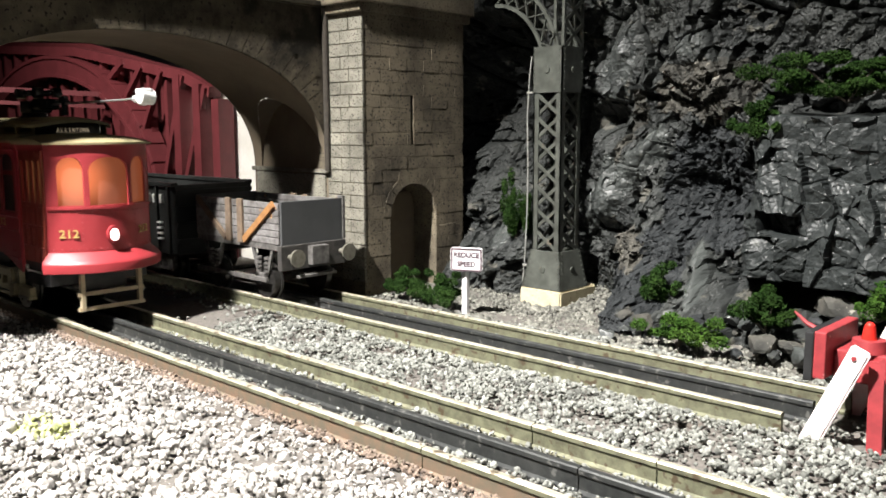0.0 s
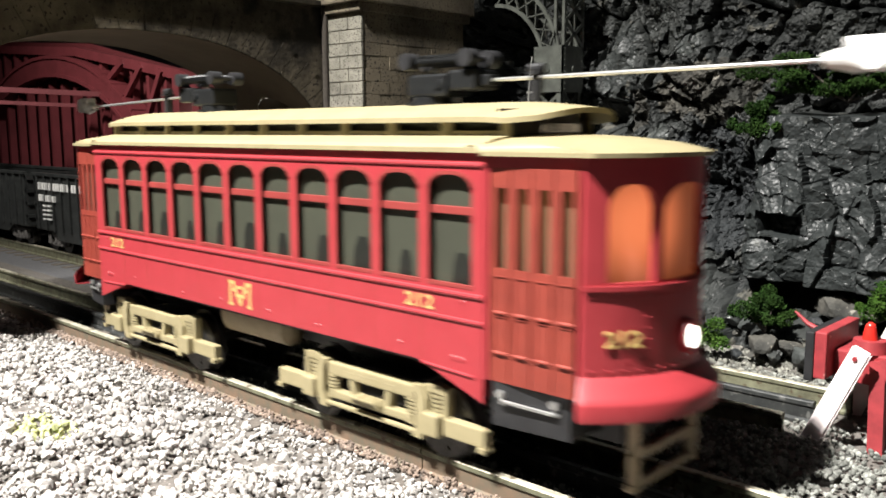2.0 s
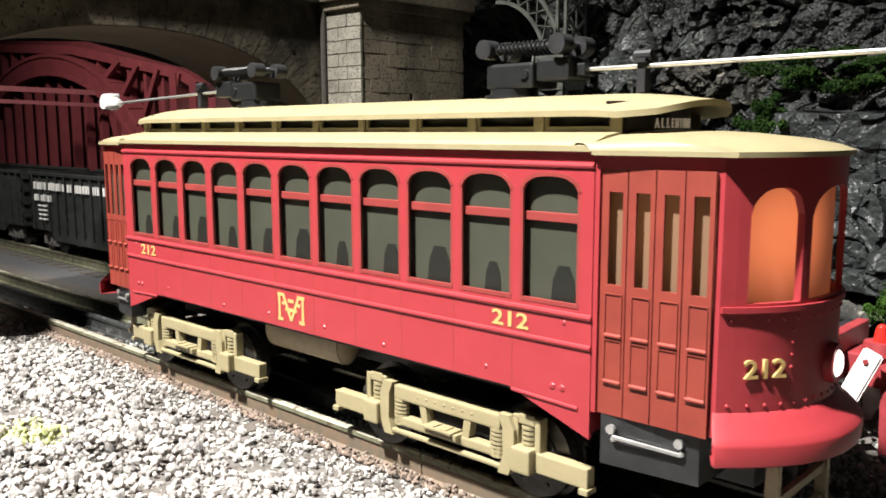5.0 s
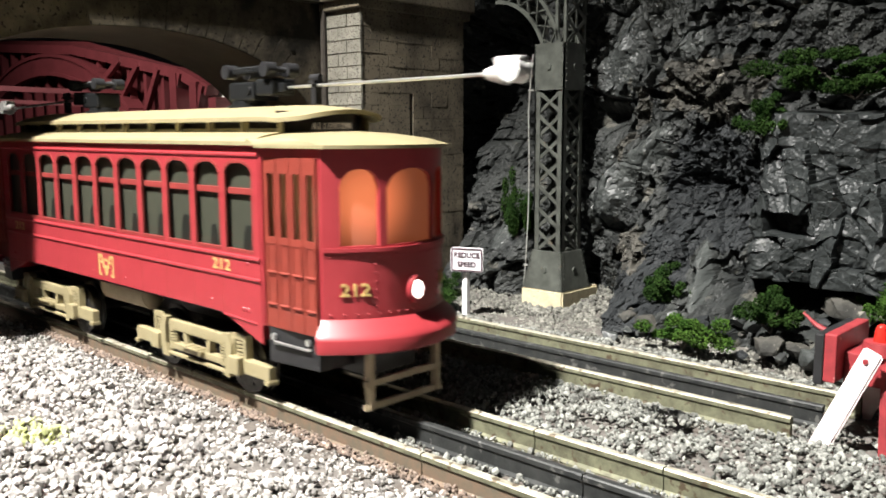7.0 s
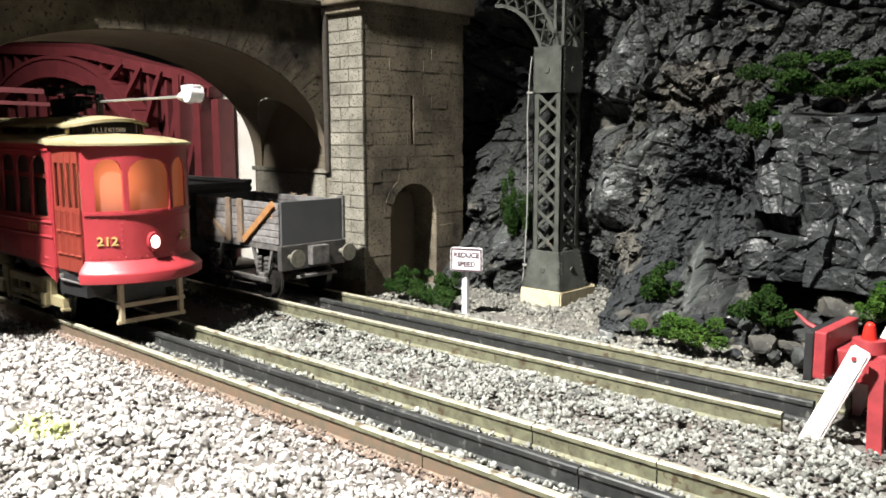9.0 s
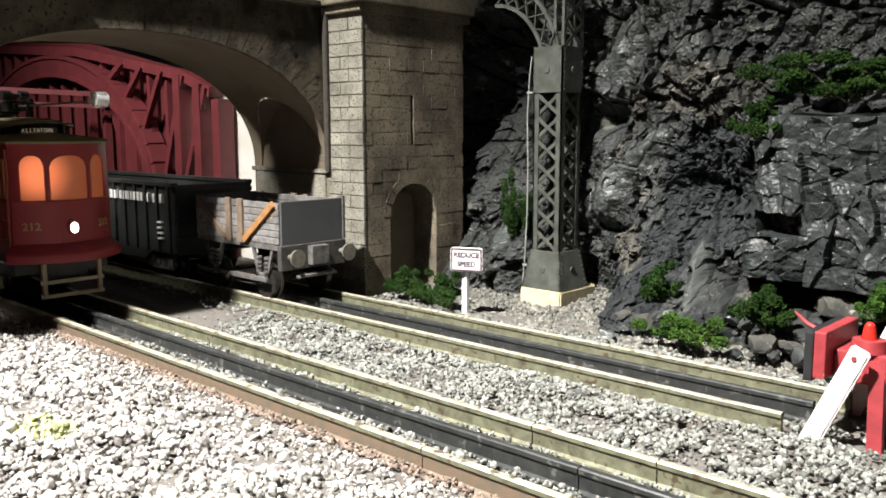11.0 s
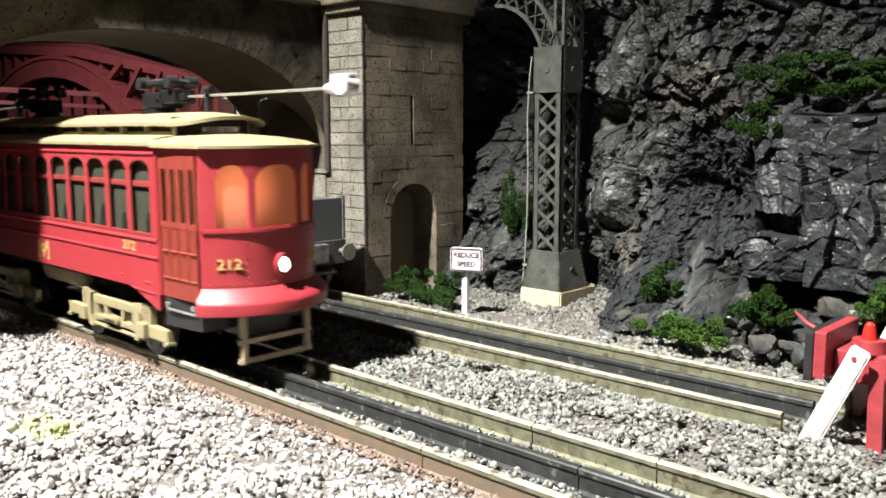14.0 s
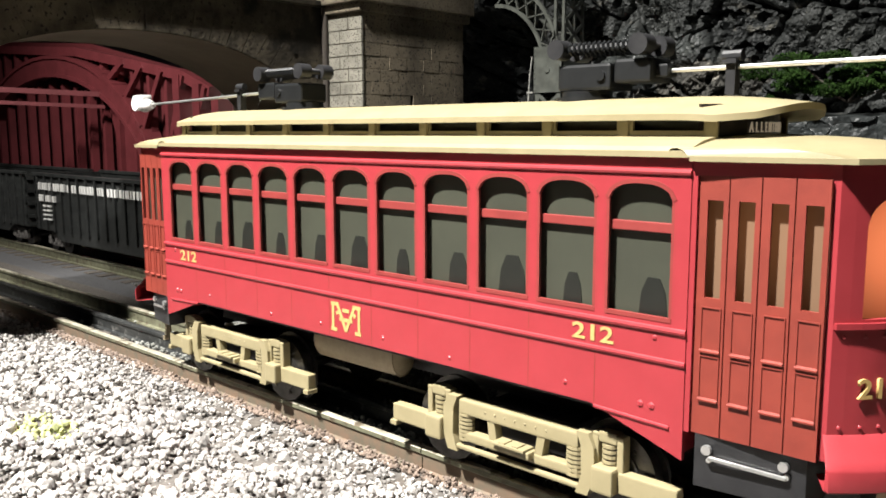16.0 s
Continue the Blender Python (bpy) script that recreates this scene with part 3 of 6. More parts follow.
def cliff():
    ax = np.concatenate([np.linspace(-0.40, -0.04, 860, endpoint=False), np.linspace(-0.04, 0.12, 60)])
    az = np.concatenate([np.linspace(-0.012, 0.150, 400, endpoint=False), np.linspace(0.150, 0.235, 40)])
    nx, nz = len(ax), len(az)
    gx, gz = np.meshgrid(ax, az)
    warp = 0.010 * (fbm(gx * 45, gz * 45, 3, 4) - 0.5)
    wx, wz = gx + warp, gz + 0.010 * (fbm(gx * 45 + 9, gz * 45, 9, 4) - 0.5)

    # the several sorts of ground
    hollow = blob(wx, wz, -0.336, 0.118, 0.028, 0.040)
    tongue = blob(wx, wz, -0.2335, 0.116, 0.011, 0.022, -8) + 0.9 * blob(wx, wz, -0.172, 0.018, 0.0045, 0.015, 24) + blob(wx, wz, -0.2135, 0.071, 0.009, 0.020, -28) \
        + 0.7 * blob(wx, wz, -0.299, 0.024, 0.006, 0.010) + 1.2 * blob(wx, wz, -0.236, 0.050, 0.009, 0.024, -10) + 0.8 * blob(wx, wz, -0.195, 0.120, 0.012, 0.012, 30)
    rubble = blob(wx, wz, -0.185, 0.100, 0.036, 0.019, 8) + 0.9 * blob(wx, wz, -0.232, 0.062, 0.005, 0.028, -16) + 0.8 * blob(wx, wz, -0.216, 0.022, 0.020, 0.016)
    # crumbly ground; the second patch only darkens the basin in place of shade
    crumb = blob(wx, wz, -0.183, 0.066, 0.022, 0.021) + blob(wx, wz, -0.173, 0.042, 0.018, 0.016) + blob(wx, wz, -0.29, 0.045, 0.035, 0.034) + blob(wx, wz, -0.205, 0.010, 0.028, 0.024)
    block = sm(wx, -0.158, -0.142) * (1 - sm(gz + 0.7 * warp - 0.02 * (gx + 0.13), 0.0868, 0.0890)) * sm(gz + 0.4 * warp, 0.0175, 0.0225)
    smooth = np.clip(tongue - 0.5 * rubble, 0, 1) * (1 - block)
    crumb = np.clip(crumb, 0, 1) * (1 - smooth) * (1 - block)

    # relief
    big, e1 = cells(wx, wz * 0.8, 11, 0.026, 0.35, 0.014)
    mid, e2 = cells(wx + 0.003 * (fbm(gx * 160, gz * 160, 15, 3) - 0.5), wz, 22, 0.0085, 0.55, 0.0055)
    jx, jz = gx + 0.0042 * (fbm(gx * 260, gz * 260, 17, 3) - 0.5), gz + 0.0042 * (fbm(gx * 260 + 5, gz * 260, 18, 3) - 0.5)
    fine, e3 = cells(jx, jz, 33, 0.0034, 0.80, 0.0030)
    tiny, e4 = cells(jz, jx, 39, 0.0017, 0.85, 0.0018)
    mixed = sm(fbm(gx * 85, gz * 85, 19, 2), 0.42, 0.55)
    fine = fine * mixed + (0.0008 + tiny) * (1 - mixed)
    lumps = fbm(gx * 42, gz * 36, 31, 5, 0.55, ridged=True) - 0.6
    grain = fbm(gx * 240, gz * 240, 21, 4, 0.65) - 0.5
    pits = (fbm(gx * 105, gz * 105, 71, 3, 0.6) < 0.37) * 1.0
    plain = 0.7 * big + 0.55 * mid + 0.25 * fine + 0.012 * lumps + 0.004 * grain - 0.006 * pits - 0.004 * np.exp(-(e1 / 0.0012) ** 2)
    crumbs = 0.45 * big + 0.25 * mid + 1.0 * fine + 0.004 * lumps + 0.006 * grain - 0.004 * pits
    shards = 0.5 * big + 1.05 * mid + 0.7 * fine + 0.010 * lumps + 0.005 * grain - 0.008 * pits
    slick = 0.6 * big.mean() + 0.010 * (fbm(gx * 55, gz * 40, 61, 3) - 0.3) + 0.0012 * grain + 0.25 * lumps * 0.02
    k = np.clip(rubble, 0, 1) * (1 - smooth)
    d = plain * (1 - k) + shards * k
    d = d * (1 - crumb) + crumbs * crumb
    d = d * (1 - smooth) + (slick + 0.006 * np.clip(tongue, 0, 1)) * smooth
    # the bedded block: upright slabs and level courses, cracked apart
    slabs, es = cells(wx * 1.5, wz * 0.7, 44, 0.0155, 0.42, 0.0075)
    chunks, ec = cells(wx * 0.9 + 0.3 * wz, wz * 1.4, 55, 0.0078, 0.45, 0.0030)
    blk = 0.040 + 0.75 * slabs + 0.42 * chunks + 0.004 * lumps + 0.0012 * grain - 0.0014 * np.exp(-(es / 0.0006) ** 2) * (fbm(gx * 60, gz * 60, 77, 2) > 0.48) + 0.08 * fine
    blk = blk - 0.012 * (sm(wx, -0.1425, -0.1415) * (1 - sm(wx, -0.1265, -0.1255)) * sm(wz, 0.0410, 0.0420) * (1 - sm(wz, 0.0485, 0.0495)))
    d = d * (1 - block) + blk * block

    base = 0.374 + 0.12 * np.clip(gz - 0.03, 0, 1)
    foot = sm(gx, -0.232, -0.200) * (1 - sm(gx, -0.165, -0.140))
    base = base + 0.018 * blob(gx, gz, -0.252, 0.0, 0.022, 0.035)
    base = base - 0.032 * foot * np.clip(1 - gz / 0.055, 0, 1) - 0.018 * sm(gx, -0.228, -0.205) * np.clip(1 - gz / 0.020, 0, 1)
    left = 1 - sm(gx, -0.292, -0.262)
    base = base * (1 - left) + (0.356 + 0.70 * np.clip(gz, 0, 0.075)) * left + 0.045 * (1 - sm(gx, -0.345, -0.330)) * (1 - sm(gz, 0.015, 0.045))
    under = blob(gx, gz, -0.137, 0.0155, 0.030, 0.0062)
    y = base - d + 0.042 * np.clip(hollow, 0, 1) + 0.006 * under - 0.032 * sm(gx, -0.150, -0.132) * np.clip(1 - gz / 0.016, 0, 1) + 0.014 * blob(gx, gz, -0.178, 0.055, 0.020, 0.020) + 0.012 * blob(gx, gz, -0.238, 0.088, 0.010, 0.006)

    co = np.stack([gx, y, gz], -1).reshape(-1, 3)
    idx = np.arange(nx * nz).reshape(nz, nx)
    f = np.stack([idx[:-1, :-1], idx[:-1, 1:], idx[1:, 1:], idx[1:, :-1]], -1).reshape(-1, 4)
    me = from_arrays("cliff", co, f, M["rock"])
    for m in ("rock_smooth", "rock_crumb", "rock_tan", "rock_block"):
        me.materials.append(M[m])
    edge = 0.25 * (fbm(gx * 150, gz * 150, 91, 3) - 0.5)
    sort = np.zeros(gx.shape, np.int32)
    sort[(crumb + edge > 0.45) & (gx > -0.262)] = 2
    sort[k + 1.6 * edge > 0.52] = 3
    sort[smooth + edge > 0.45] = 1
    sort[block > 0.5] = 4
    me.polygons.foreach_set("material_index", sort[:-1, :-1].ravel())
    tagged(new("cliff", me), "rugged dark grey plaster rock face with tan rubble", "cliff", kind="structure")


cliff()


# ------------------------------------------------------------------ chips of stone, thousands of them
def ico():
    bm = bmesh.new()
    bmesh.ops.create_icosphere(bm, subdivisions=1, radius=1.0)
    v = np.array([p.co[:] for p in bm.verts])
    f = np.array([[q.index for q in t.verts] for t in bm.faces])
    bm.free()
    return v, f


def chips(name, pts, sizes, seed, material, label, category):
    v, f = ico()
    r = np.random.RandomState(seed)
    n = len(pts)
    q = r.normal(size=(n, 4))
    q /= np.linalg.norm(q, axis=1, keepdims=True)
    w, x, y, z = q.T
    R = np.stack([1 - 2 * (y * y + z * z), 2 * (x * y - z * w), 2 * (x * z + y * w), 2 * (x * y + z * w), 1 - 2 * (x * x + z * z), 2 * (y * z - x * w),
                  2 * (x * z - y * w), 2 * (y * z + x * w), 1 - 2 * (x * x + y * y)], -1).reshape(n, 3, 3)
    s = sizes[:, None, None] * r.uniform(0.65, 1.25, (n, 1, 3)) * r.uniform(0.78, 1.2, (n, len(v), 1))
    co = np.einsum("nij,nkj->nki", R, v[None] * s) + pts[:, None, :]
    fa = (f[None] + (np.arange(n) * len(v))[:, None, None]).reshape(-1, 3)
    ob = new(name, from_arrays(name, co.reshape(-1, 3), fa, material))
    return tagged(ob, label, category, kind="stuff")


def in_rails(y):
    """True where a rail stands."""
    bad = np.zeros(y.shape, bool)
    for c in (Y0, Y1):
        for o in (-0.01675, 0, 0.01675):
            bad |= np.abs(y - c - o) < 0.0019
    return bad


def scatter(seed, n, x0, x1, y0, y1):
    r = np.random.RandomState(seed)
    return r, r.uniform(x0, x1, n), r.uniform(y0, y1, n)


# foreground shoulder: coarse pale chips in two layers, gently mounded
r, x, y = scatter(1, 40000, -0.62, 0.06, 0.045, 0.1480)
slope = np.clip((0.149 - y) / 0.025, 0, 1)
hgt = BED - 0.0006 + slope * (0.008 * (fbm(x * 30, y * 30, 41, 3) - 0.42) + 0.0055 * (fbm(x * 150, y * 150, 44, 2) - 0.5)) + 0.0018 * np.clip((0.140 - y) / 0.06, 0, 1)
size = np.exp(r.normal(-7.15, 0.33, len(x))) * np.where(y > 0.130, 0.72, 1.0)
moss = ((x + 0.253) / 0.016) ** 2 + ((y - 0.096) / 0.007) ** 2 + r.uniform(-0.5, 0.5, len(x)) < 1
p = np.stack([x, y, hgt + r.uniform(-0.0011, 0.0009, len(x))], -1)
chips("gravel", p[~moss], size[~moss], 2, M["stone_chip"], "coarse pale grey ballast chippings in the foreground", "gravel")
chips("moss", p[moss], size[moss], 3, M["moss"], "patch of pale green moss on the ballast", "moss")

# rust-stained chips along the near rail
r, x, y = scatter(15, 3000, -0.5, 0.10, 0.1462, 0.1496)
p = np.stack([x, y, BED + 0.0002 + r.uniform(-0.0005, 0.0012, len(x)) * (y - 0.1455) / 0.004], -1)
chips("gravel", p, r.uniform(0.0004, 0.0008, len(x)), 16, M["stone_rust"], "rust-stained fine ballast beside the rail", "gravel")

# between and beside the rails: finer, greyer
r, x, y = scatter(5, 60000, -0.46, 0.12, 0.150, 0.300)
keep = ~in_rails(y)
dens = np.where(np.abs(y - Y0) < 0.016, 0.55, np.where(np.abs(y - Y1) < 0.016, 0.35, 1.0))
dens *= np.where((x < -0.335), 0.12, 1.0)
dens *= np.where((x < -0.20) & (y > Y0 + 0.018) & (y < 0.222), np.clip((x + 0.36) / 0.05, 0.0, 1), 1.0)
dens *= np.where(fbm(x * 90, y * 90, 57, 2) < 0.40, 0.35, 1.0)
keep &= r.rand(len(x)) < dens
x, y = x[keep], y[keep]
hgt = BED + 0.004 * (fbm(x * 40, y * 40, 51, 3) - 0.5) + 0.0025 * (fbm(x * 170, y * 170, 54, 2) - 0.5) + np.where((y > 0.19) & (y < 0.236), 0.0015, 0.0)
hgt = np.where(np.abs(y - Y0) < 0.017, BED + 0.0006, hgt)
p = np.stack([x, y, hgt + r.uniform(-0.0005, 0.0006, len(x))], -1)
chips("gravel", p, np.exp(r.normal(-7.38, 0.34, len(x))), 6, M["stone_grey"], "grey ballast chippings between the tracks", "gravel")

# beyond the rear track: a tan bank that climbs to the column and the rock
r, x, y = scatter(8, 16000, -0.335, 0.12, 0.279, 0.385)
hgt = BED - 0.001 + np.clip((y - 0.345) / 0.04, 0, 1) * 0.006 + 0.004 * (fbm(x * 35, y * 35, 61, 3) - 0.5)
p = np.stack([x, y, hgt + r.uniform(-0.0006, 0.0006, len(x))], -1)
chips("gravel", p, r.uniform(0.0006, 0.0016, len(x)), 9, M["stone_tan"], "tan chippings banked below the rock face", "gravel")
bm = bmesh.new()
vs = [bm.verts.new(c) for c in ((-0.335, 0.277, BED - 0.0025), (0.2, 0.277, BED - 0.0025), (0.2, 0.385, BED + 0.0005), (-0.335, 0.385, BED + 0.0005))]
bm.faces.new(vs)
tagged(new("bank", mesh_of("bank", bm, M["ground"])), "earth bank under the chippings", "bank", kind="structure")


# fallen rocks at the foot of the cliff
def boulder(seed, at, size):
    bm = bmesh.new()
    bmesh.ops.create_icosphere(bm, subdivisions=3, radius=1.0)
    r = random.Random(seed)
    planes = [(Vector((r.gauss(0, 1), r.gauss(0, 1), r.gauss(0, 1))).normalized(), r.uniform(0.38, 0.8)) for _ in range(11)]
    for v in bm.verts:
        for n, d in planes:
            k = v.co.dot(n) - d
            if k > 0:
                v.co -= n * k
        v.co += v.co * 0.12 * noise.noise(v.co * 2.5 + Vector((seed, 0, 0)))
        v.co = Vector((v.co.x * size[0], v.co.y * size[1], v.co.z * size[2]))
    kind = ("rock", "rock_smooth", "rock_tan", "rock_crumb")[seed % 4]
    ob = new("boulder", mesh_of("boulder", bm, M[kind]))
    ob.location = at
    tagged(ob, "broken dusty tan rock lying below the cliff" if kind == "rock_tan" else "broken dark grey rock lying below the cliff", "rock", group="rocks at the foot of the cliff")


rr = random.Random(9)
for i in range(90):
    x = rr.uniform(-0.200, 0.0)
    y = rr.uniform(0.303, 0.348)
    s = rr.uniform(0.0022, 0.0080) * (0.55 + 0.45 * (y - 0.303) / 0.045)
    boulder(i, (x, y, BED + 0.001 + (y - 0.303) * 0.22 + s * 0.35), (s * rr.uniform(0.8, 1.4), s, s * rr.uniform(0.6, 0.9)))


boulder(102, (-0.107, 0.333, 0.0135), (0.013, 0.006, 0.0065))
boulder(98, (-0.128, 0.313, 0.000), (0.007, 0.006, 0.006))
boulder(97, (-0.108, 0.312, -0.001), (0.008, 0.006, 0.007))


# ------------------------------------------------------------------ bushes of foam foliage
def bush(at, rad, n, seed, light, label):
    r = np.random.RandomState(seed)
    k = 26
    cl = r.normal(size=(k, 3)) * 0.46
    cl[:, 2] = np.abs(cl[:, 2])
    pts = []
    for c in cl:
        d = r.normal(size=(int(n * 1.7) // k, 3))
        d /= np.linalg.norm(d, axis=1, keepdims=True)
        pts.append(c + d * r.uniform(0.16, 0.34) * r.uniform(0.55, 1.05, (len(d), 1)))
    pts = np.concatenate(pts) * np.array(rad)
    keep = pts[:, 2] > -0.35 * rad[2]
    pts = pts[keep]
    m = len(pts)
    base = np.array([[1, 0, 0], [-0.5, 0.8, 0.2], [-0.5, -0.8, 0.2], [0, 0, 0.9]])
    q = r.normal(size=(m, 3, 3))
    q, _ = np.linalg.qr(q)
    size = r.uniform(0.00035, 0.0008, (m, 1, 1))
    co = np.einsum("nij,kj->nki", q, base) * size + pts[:, None]
    f = np.array([[0, 1, 3], [1, 2, 3], [2, 0, 3], [0, 2, 1]])
    fa = (f[None] + (np.arange(m) * 4)[:, None, None]).reshape(-1, 3)
    t = thing("bush", label, "bush", at, group="bushes")
    ob = new("crown", from_arrays("crown", co.reshape(-1, 3), fa, M["leaf_light"] if light else M["leaf"]))
    ob.parent = t
    bm = bmesh.new()
    rs = random.Random(seed)
    for c in cl[:6]:
        cyl(bm, (0, 0, -rad[2] * 0.4), tuple(c * np.array(rad) * 0.8), 0.0005, 5, 0.0003)
    part("stem", bm, M["sleeper"], t, "thin brown stems")


BUSHES = (((-0.311, 0.3045, -0.001), (0.015, 0.009, 0.0095), 3200, 1, False, "low dark green bush at the foot of the pier"),
          ((-0.285, 0.3045, -0.001), (0.013, 0.009, 0.0090), 2600, 2, False, "low dark green bush at the foot of the pier"),
          ((-0.287, 0.364, 0.030), (0.009, 0.007, 0.024), 3800, 3, False, "tall narrow green bush behind the column"),
          ((-0.1570, 0.3030, 0.0005), (0.014, 0.009, 0.0095), 3000, 4, True, "bright green bush beside the siding"),
          ((-0.1845, 0.3350, 0.0095), (0.0115, 0.009, 0.0105), 2600, 5, False, "dark green bush among the rocks"),
          ((-0.1306, 0.3215, 0.0085), (0.0115, 0.009, 0.012), 3000, 6, False, "dark green bush among the rocks"),
          ((-0.0925, 0.3300, 0.0160), (0.010, 0.008, 0.010), 1800, 7, True, "small green bush behind the buffer stop"),
          ((-0.112, 0.343, 0.0965), (0.027, 0.011, 0.0105), 9500, 8, False, "spreading dark green bush on the rock ledge"),
          ((-0.1455, 0.341, 0.0815), (0.009, 0.008, 0.0095), 2400, 9, False, "dark green tuft hanging off the rock ledge"))
for b in BUSHES:
    bush(*b)


# ------------------------------------------------------------------ lattice column
def column():
    t = thing("lattice_column", "grey-green riveted lattice steel column on a cream footing", "steel column", (-0.2555, 0.3555, -0.0056))
    w = 0.0085                                    # half width of the shaft
    z0, z1, z2 = 0.0262, 0.1062, 0.1286
    bm = bmesh.new()
    prism(bm, [(-0.0128, -0.0128), (0.0128, -0.0128), (0.0128, 0.0195), (-0.0128, 0.0195)], "z", -0.008, 0.0075)
    bmesh.ops.bevel(bm, geom=list(bm.edges), offset=0.0008, segments=2, affect="EDGES")
    part("footing", bm, M["concrete"], t, "chipped cream cast footing")
    for sx in (-1, 1):
        for sy in (-1, 1):
            bm = bmesh.new()
            box(bm, *sorted((sx * w, sx * (w - 0.0032))), *sorted((sy * w, sy * (w - 0.0007))), 0.008, z2)
            box(bm, *sorted((sx * w, sx * (w - 0.0007))), *sorted((sy * w, sy * (w - 0.0032))), 0.008, z2)
            part("corner_angle", bm, M["green_steel"], t)
    faces = ((0, -1), (1, 0), (0, 1), (-1, 0))
    n = 7
    st = (z1 - z0) / n
    for fx, fy in faces:
        nrm = Vector((fx, fy, 0))
        tan = Vector((-fy, fx, 0))
        for off in (0, 1):
            for i in range(n):
                a, b = z0 + st * i, z0 + st * (i + 1)
                s = 1 if off else -1
                bm = bmesh.new()
                bar(bm, nrm * (w - 0.0004 - 0.0006 * off) + tan * (-s * (w - 0.001)) + Vector((0, 0, a)),
                    nrm * (w - 0.0004 - 0.0006 * off) + tan * (s * (w - 0.001)) + Vector((0, 0, b)), 0.0006, 0.0017, up=nrm.cross(tan))
                part("lattice_bar", bm, M["green_steel"], t)
        # base and head plates with rivets
        for za, zb, fl in ((0.0075, z0 + 0.0005, 0.0032), (z1, z2, 0.0)):
            bm = bmesh.new()
            o = w + 0.0006
            lo, hi = o + fl, o
            c = [nrm * lo + tan * -lo + Vector((0, 0, za)), nrm * lo + tan * lo + Vector((0, 0, za)), nrm * hi + tan * hi + Vector((0, 0, zb)), nrm * hi + tan * -hi + Vector((0, 0, zb))]
            va = [bm.verts.new(p) for p in c]
            vb = [bm.verts.new(p - nrm * 0.0008) for p in c]
            bm.faces.new(va)
            bm.faces.new(vb[::-1])
            for i in range(4):
                bm.faces.new((va[i], vb[i], vb[(i + 1) % 4], va[(i + 1) % 4]))
            for side in (-1, 1):
                for k in range(8):
                    f = (k + 0.5) / 8
                    q = lo + (hi - lo) * f
                    ball(bm, nrm * (q + 0.0001) + tan * side * (q - 0.0016) + Vector((0, 0, za + (zb - za) * f)), 0.00042, sub=1)
            cyl(bm, nrm * ((lo + hi) / 2 - 0.0002) + Vector((0, 0, (za + zb) / 2)), nrm * ((lo + hi) / 2 + 0.0006) + Vector((0, 0, (za + zb) / 2)), 0.0016, 10)
            bmesh.ops.recalc_face_normals(bm, faces=bm.faces)
            part("plate", bm, M["green_steel"], t, "riveted plate")
    # upper shaft: corner angles laced with flat bars
    for sx in (0.003, 0.0078):
        for sy in (-1, 1):
            bm = bmesh.new()
            box(bm, sx, sx + 0.0016, *sorted((sy * w, sy * (w - 0.0016))), z2, 0.175, 0.0002)
            part("corner_angle", bm, M["green_steel"], t)
    for i in range(4):
        a = z2 + i * 0.0115
        for s in (-1, 1):
            bm = bmesh.new()
            bar(bm, (w + 0.0008, -s * (w - 0.001), a), (w + 0.0008, s * (w - 0.001), a + 0.0115), 0.0006, 0.0017)
            part("lattice_bar", bm, M["green_steel"], t)
    # curved lattice bracket springing towards the portal
    R0, R1, TALL = 0.043, 0.0335, 1.2
    cx, cz = -R0 + w, 0.1120
    for y in (-w, w - 0.0012):
        for R in (R0, R1):
            bm = bmesh.new()
            pts = [(cx + R * math.cos(a), cz + R * TALL * math.sin(a)) for a in [math.pi / 2 * i / 18 for i in range(19)]]
            inn = [(cx + (R - 0.0016) * math.cos(a), cz + (R - 0.0016) * TALL * math.sin(a)) for a in [math.pi / 2 * i / 18 for i in range(19)]]
            for i in range(18):
                prism(bm, [pts[i], pts[i + 1], inn[i + 1], inn[i]], "y", y, y + 0.0014)
            part("arch_rib", bm, M["green_steel"], t, "curved rib")
        for i in range(7):
            a0, a1 = math.pi / 2 * (i + 0.3) / 7.5, math.pi / 2 * (i + 1.3) / 7.5
            for p, q in ((R0, R1), (R1, R0)):
                bm = bmesh.new()
                bar(bm, (cx + p * math.cos(a0), y + 0.0007, cz + p * TALL * math.sin(a0)), (cx + q * math.cos(a1), y + 0.0007, cz + q * TALL * math.sin(a1)), 0.0006, 0.0012, up=(0, 1, 0))
                part("bracket_bar", bm, M["green_steel"], t)
    bm = bmesh.new()
    box(bm, -0.050, 0.012, -0.011, 0.011, 0.1640, 0.1670, 0.0004)
    box(bm, -0.050, 0.012, -0.011, -0.009, 0.1670, 0.1750, 0.0004)
    part("girder", bm, M["green_steel"], t, "grey-green girder overhead")
    # wire clipped beside the shaft
    bm = bmesh.new()
    zs = [0.005, 0.02, 0.045, 0.07, 0.095, 0.115, 0.124]
    xs = [-0.0140, -0.0125, -0.0112, -0.0110, -0.0118, -0.0105, -0.0092]
    for i in range(6):
        cyl(bm, (xs[i], -w - 0.001, zs[i]), (xs[i + 1], -w - 0.001, zs[i + 1]), 0.00035, 6)
    for z, x in ((0.018, -0.0127), (0.106, -0.0112)):
        box(bm, x - 0.0008, -w, -w - 0.0015, -w, z, z + 0.0008)
    part("wire", bm, M["cable"], t, "thin grey wire clipped to the shaft")


column()

# ------------------------------------------------------------------ speed sign
sg = thing("speed_sign", "small white track-side sign on a white post", "sign", (-0.2682, 0.302, BED))
bm = bmesh.new()
box(bm, -0.0032, -0.0002, -0.0010, 0.0016, -0.004, 0.0225, 0.0004)
part("post", bm, M["sign_white"], sg)
